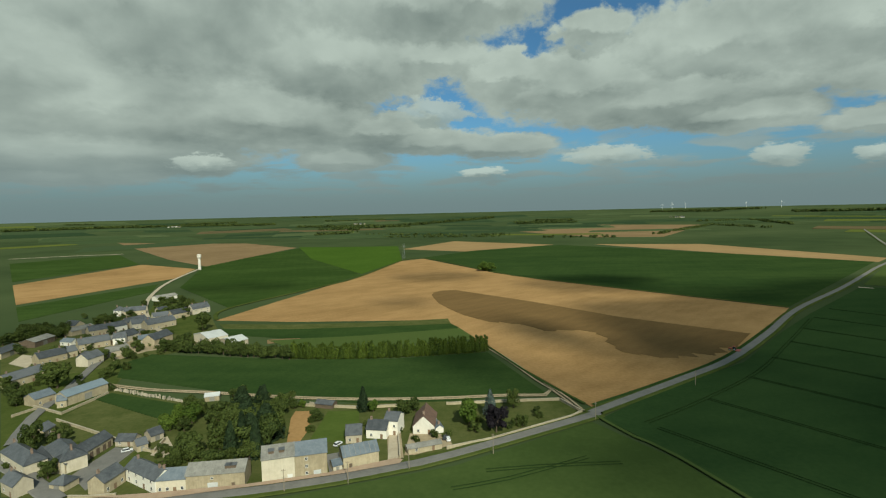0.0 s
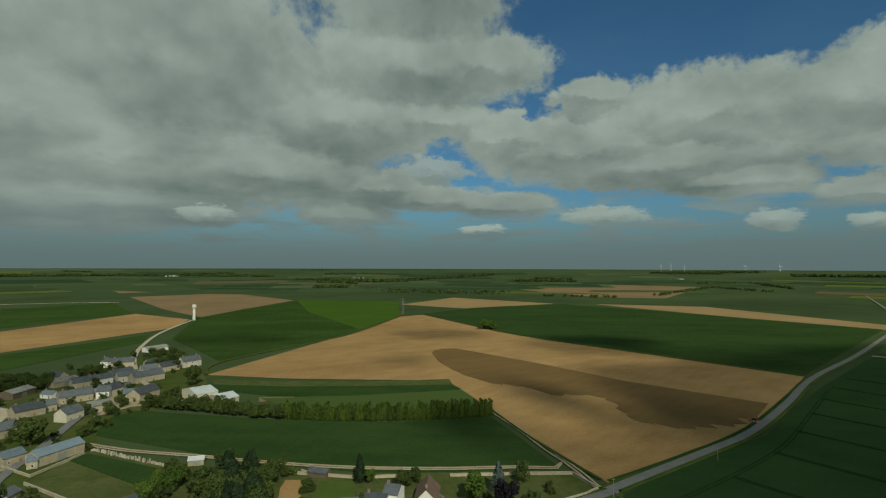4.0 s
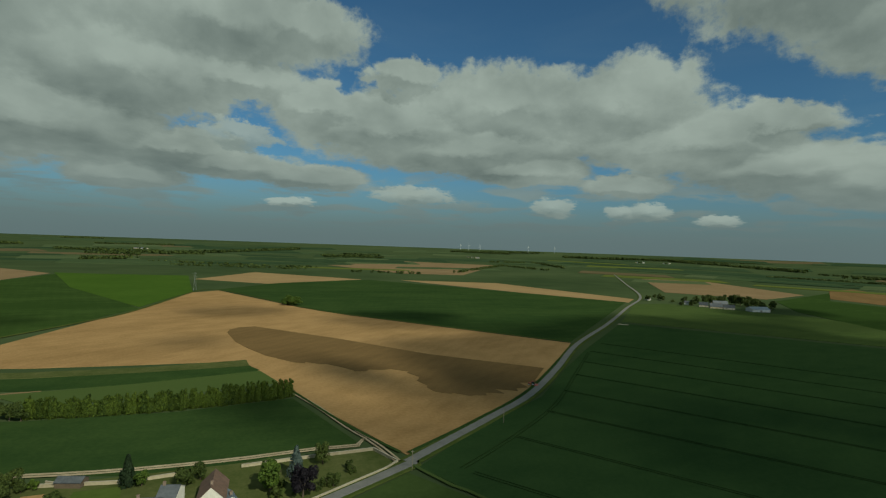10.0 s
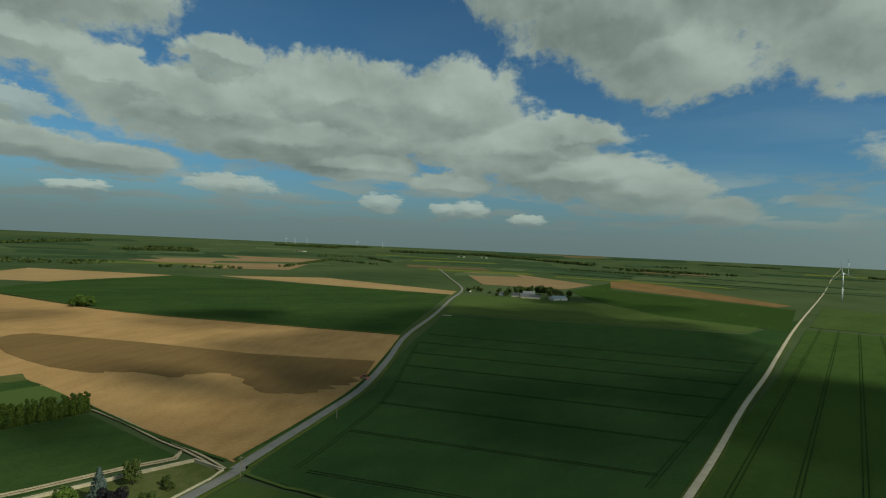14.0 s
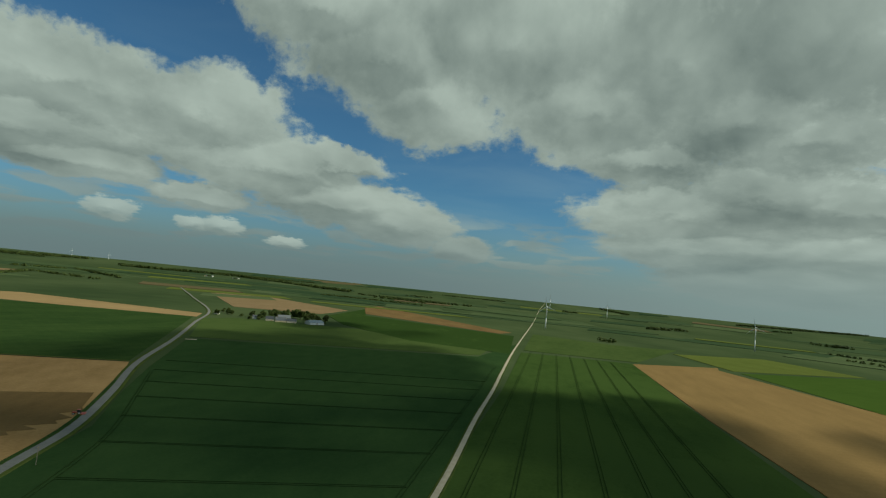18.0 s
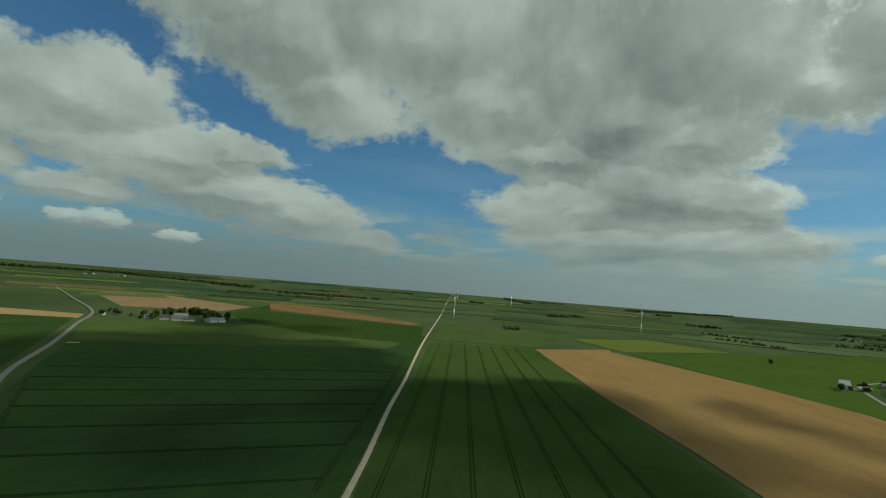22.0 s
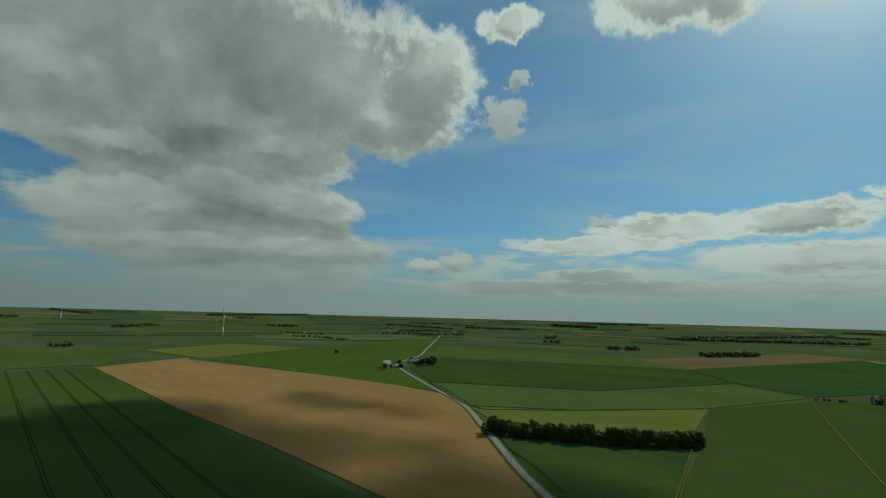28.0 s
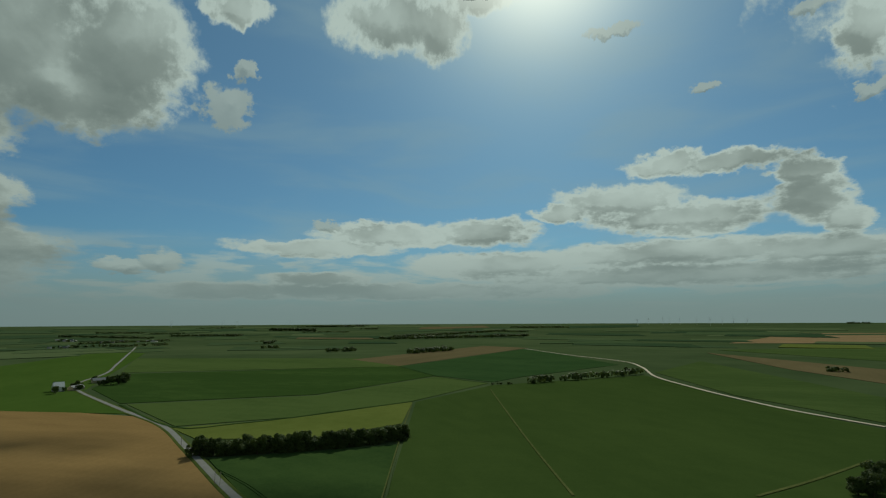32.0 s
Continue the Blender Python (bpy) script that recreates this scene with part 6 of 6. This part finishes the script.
def hamlet(x, y, count):
    """A cluster of farm buildings far across the fields."""
    for k in range(count):
        a, r = ham_rnd.uniform(0, 6.28), ham_rnd.uniform(8, 20 * math.sqrt(count))
        wall = ham_rnd.choice((render_white, render_white, render_cream, stone_beige))
        house(x + r * math.cos(a), y + r * math.sin(a), ham_rnd.uniform(-60, 60), ham_rnd.uniform(10, 20), 9, ham_rnd.uniform(4, 6), 3.2, wall, ham_rnd.choice((slate, slate, fibre_cement)), "x", 0, 0, "barn", "distant pale farm building with a grey roof")
        tree("oak", x + r * math.cos(a + 1), y + r * math.sin(a + 1), ham_rnd.uniform(8, 13), ham_rnd.uniform(9, 14), "tree among distant farm buildings", "hamlet trees")


def pylon(x, y, h):
    top = new("power_pylon")
    top.location = (x, y, land(x, y))
    for sx, sy in ((-1, -1), (1, -1), (1, 1), (-1, 1)):
        bm = bmesh.new()
        tube(bm, (sx * 2.2, sy * 2.2, -0.3), (sx * 0.5, sy * 0.5, h), 0.10, 0.06, 5)
        part("leg", bm, steel_grey, top)
    for k in range(6):
        z0, z1 = h * k / 6, h * (k + 1) / 6
        w0, w1 = 2.2 - 1.7 * k / 6, 2.2 - 1.7 * (k + 1) / 6
        bm = bmesh.new()
        for s in (-1, 1):
            tube(bm, (-w0, s * w0, z0), (w1, s * w1, z1), 0.035, 0.035, 4)
            tube(bm, (s * w0, w0, z0), (s * w1, -w1, z1), 0.035, 0.035, 4)
        part("bracing", bm, steel_grey, top)
    for z in (h * 0.78, h * 0.92):
        bm = bmesh.new()
        tube(bm, (-4.5, 0, z), (4.5, 0, z), 0.08, 0.08, 5)
        part("crossarm", bm, steel_grey, top)
    tagged(top, "grey lattice power pylon standing in a field", "power pylon")



def wheel(parent, x, y, r, w):
    bm = bmesh.new()
    tube(bm, (x, y - w / 2, r), (x, y + w / 2, r), r, r, 16)
    ty = part("wheel", bm, rubber, parent)
    bm = bmesh.new()
    tube(bm, (x, y - w / 2 - 0.02, r), (x, y + w / 2 + 0.02, r), r * 0.55, r * 0.55, 12)
    part("rim", bm, steel_white, ty)


def car(x, y, turn, paint, label):
    top = new("car")
    top.matrix_basis = pose(x, y, 0.12, 0, 0, turn)
    bm = bmesh.new()
    box(bm, -2.1, -0.85, 0.35, 2.1, 0.85, 0.9)
    bmesh.ops.bevel(bm, geom=bm.edges[:], offset=0.14, segments=2, affect="EDGES")
    part("body", bm, paint, top)
    bm = bmesh.new()
    vs = box(bm, -1.7, -0.78, 0.9, 1.0, 0.78, 1.45)
    for v in vs[4:]:
        v.co.x = v.co.x * 0.75 - 0.1
        v.co.y *= 0.85
    part("cabin_glass", bm, glass, top)
    bm = bmesh.new()
    box(bm, -1.36, -0.64, 1.45, 0.64, 0.64, 1.5)
    part("roof", bm, paint, top)
    for wx in (-1.35, 1.35):
        for wy in (-0.8, 0.8):
            wheel(top, wx, wy, 0.32, 0.2)
    tagged(top, label, "car")


def tractor(x, y, turn):
    top = new("tractor")
    top.matrix_basis = pose(x, y, 0.3, 0, 0, turn)
    bm = bmesh.new()
    box(bm, 0.2, -0.5, 0.9, 2.6, 0.5, 1.7)
    bmesh.ops.bevel(bm, geom=bm.edges[:], offset=0.1, segments=2, affect="EDGES")
    part("bonnet", bm, tractor_red, top)
    bm = bmesh.new()
    box(bm, -1.2, -0.75, 1.2, 0.2, 0.75, 2.7)
    part("cab", bm, glass, top)
    bm = bmesh.new()
    box(bm, -1.3, -0.85, 2.7, 0.3, 0.85, 2.85)
    part("roof", bm, tractor_red, top)
    for wx, wy, r in ((-0.9, -1.0, 0.9), (-0.9, 1.0, 0.9), (1.9, -0.85, 0.6), (1.9, 0.85, 0.6)):
        wheel(top, wx, wy, r, 0.45)
    bm = bmesh.new()
    box(bm, -4.2, -2.6, 0.3, -1.6, 2.6, 0.75)
    part("harrow", bm, tractor_red, top)
    tagged(top, "red tractor drawing a harrow over bare soil", "tractor")



# ---- landmarks ----
def turbine(x, y, hub):
    top = new("wind_turbine")
    top.location = (x, y, land(x, y))
    top.rotation_euler = (0, 0, math.atan2(-y, -x) + 1.3)
    s = hub / 72.0
    bm = bmesh.new()
    tube(bm, (0, 0, 0), (0, 0, hub * 0.5), 1.7 * s, 1.4 * s, 16)
    tube(bm, (0, 0, hub * 0.5), (0, 0, hub), 1.4 * s, 1.0 * s, 16)
    part("tower", bm, turbine_white, top, smooth=True)
    bm = bmesh.new()
    box(bm, -1.4 * s, -3.5 * s, hub - 0.3 * s, 1.4 * s, 5.0 * s, hub + 2.9 * s)
    bmesh.ops.bevel(bm, geom=bm.edges[:], offset=0.5 * s, segments=2, affect="EDGES")
    part("nacelle", bm, turbine_white, top)
    bm = bmesh.new()
    tube(bm, (0, -3.4 * s, hub + 1.3 * s), (0, -6.2 * s, hub + 1.3 * s), 1.5 * s, 0.4 * s, 12)
    hub_ob = part("hub", bm, turbine_white, top)
    for k in range(3):
        a = radians(100 + 120 * k)
        d = Vector((math.cos(a), 0, math.sin(a)))
        side = Vector((-math.sin(a), 0, math.cos(a)))
        base = Vector((0, -5.0 * s, hub + 1.3 * s))
        bm = bmesh.new()
        rings = []
        for f, w, t in ((0.02, 0.6, 0.6), (0.18, 1.15, 0.45), (0.5, 0.75, 0.28), (0.98, 0.25, 0.10)):
            c = base + d * (34 * s * f)
            rings.append([bm.verts.new(c + side * (u * w * s) + Vector((0, v * t * s, 0))) for u, v in ((-1, 0), (0, -1), (1, 0), (0, 1))])
        for r0, r1 in zip(rings, rings[1:]):
            for i in range(4):
                bm.faces.new((r0[i], r0[(i + 1) % 4], r1[(i + 1) % 4], r1[i]))
        bm.faces.new(rings[0][::-1])
        bm.faces.new(rings[-1])
        part("blade", bm, turbine_white, hub_ob)
    return tagged(top, "white three-bladed wind turbine standing in the fields", "wind turbine", "wind turbines")


def lathe(bm, profile, n=24):
    rings = [[bm.verts.new((r * math.cos(2 * math.pi * i / n), r * math.sin(2 * math.pi * i / n), z)) for i in range(n)] for r, z in profile]
    for a, b in zip(rings, rings[1:]):
        for i in range(n):
            bm.faces.new((a[i], a[(i + 1) % n], b[(i + 1) % n], b[i]))
    bm.faces.new(rings[-1])


def water_tower(x, y, h):
    top = new("water_tower")
    top.location = (x, y, 0)
    bm = bmesh.new()
    lathe(bm, ((2.8, -0.3), (2.3, h * 0.3), (2.0, h * 0.68)))
    part("shaft", bm, concrete, top, smooth=True)
    bm = bmesh.new()
    lathe(bm, ((2.0, h * 0.68), (3.2, h * 0.8), (3.5, h * 0.82), (3.5, h * 0.95), (3.1, h * 0.98), (0.6, h)))
    part("tank", bm, concrete, top)
    bm = bmesh.new()
    lathe(bm, ((3.55, h * 0.83), (3.7, h * 0.835), (3.7, h * 0.85), (3.55, h * 0.855)))
    part("cornice", bm, render_white, top)
    bm = bmesh.new()
    box(bm, -0.6, -2.85, 0, 0.6, -2.4, 2.2)
    part("door", bm, door_wood, top)
    return tagged(top, "tall pale concrete water tower beside a track", "water tower")


def pole(x, y, h=8.5):
    top = new("utility_pole")
    top.location = (x, y, 0)
    bm = bmesh.new()
    tube(bm, (0, 0, -0.4), (0, 0, h), 0.16, 0.10, 8)
    part("post", bm, pole_wood, top)
    bm = bmesh.new()
    box(bm, -0.7, -0.06, h - 0.7, 0.7, 0.06, h - 0.55)
    part("crossarm", bm, pole_wood, top)
    for dx in (-0.6, 0, 0.6):
        bm = bmesh.new()
        tube(bm, (dx, 0, h - 0.55), (dx, 0, h - 0.3), 0.05, 0.035, 6)
        part("insulator", bm, glass, top)
    return tagged(top, "weathered wooden utility pole beside the road", "utility pole", "poles along the roads")


turbine(1687, 390, 72)
turbine(1885, -225, 72)
turbine(3384, 381, 72)
turbine(3856, 839, 72)
water_tower(-432, 915, 28)
pole(-56.1, 170.7)
pole(-35.2, 175.7)
pole(-14.3, 184.3)
pole(17.7, 195.2)
pole(66.5, 225.7)
pole(131.3, 267.0)
pole(260.7, -186.3)
pole(363.7, -233.7)
pole(255.5, -186.0)
for far in [(768, -4637), (681, -4650), (572, -4665), (517, -4671), (445, -4679), (320, -4689), (226, -4695), (138, -4698), (60, -4700), (-36, -4700), (1901, 4299), (1992, 4257), (2373, 4057), (2569, 3936), (1832, 4328), (3962, -2528), (3743, -2843), (3677, -2928), (3396, -3249)]:
    turbine(far[0], far[1], 45)
car(0.3, 208.5, 100, paint_white, "white car parked on a gravel drive")
car(-44.9, 206.1, 60, paint_white, "white van-like car parked in a yard")
car(-38.7, 190.1, 20, paint_dark, "dark car parked by a barn wall")
car(-130.4, 204.7, 30, paint_white, "white car parked in the courtyard")
car(-0.8, 209.9, 80, paint_dark, "dark car parked beside a white house")
hamlet(1447, 3201, 6)
hamlet(2481, 2763, 4)
hamlet(2605, 2665, 3)
hamlet(2442, -1253, 6)
hamlet(2390, -1411, 6)
hamlet(2178, -973, 6)
hamlet(2698, -1234, 7)
hamlet(2505, -1358, 5)
hamlet(2812, -1256, 5)
hamlet(-531, 3351, 5)
hamlet(-1718, 3298, 5)
hamlet(1271, -2859, 6)
pylon(-79, 1037, 32)
tractor(186.7, 330.6, 140)
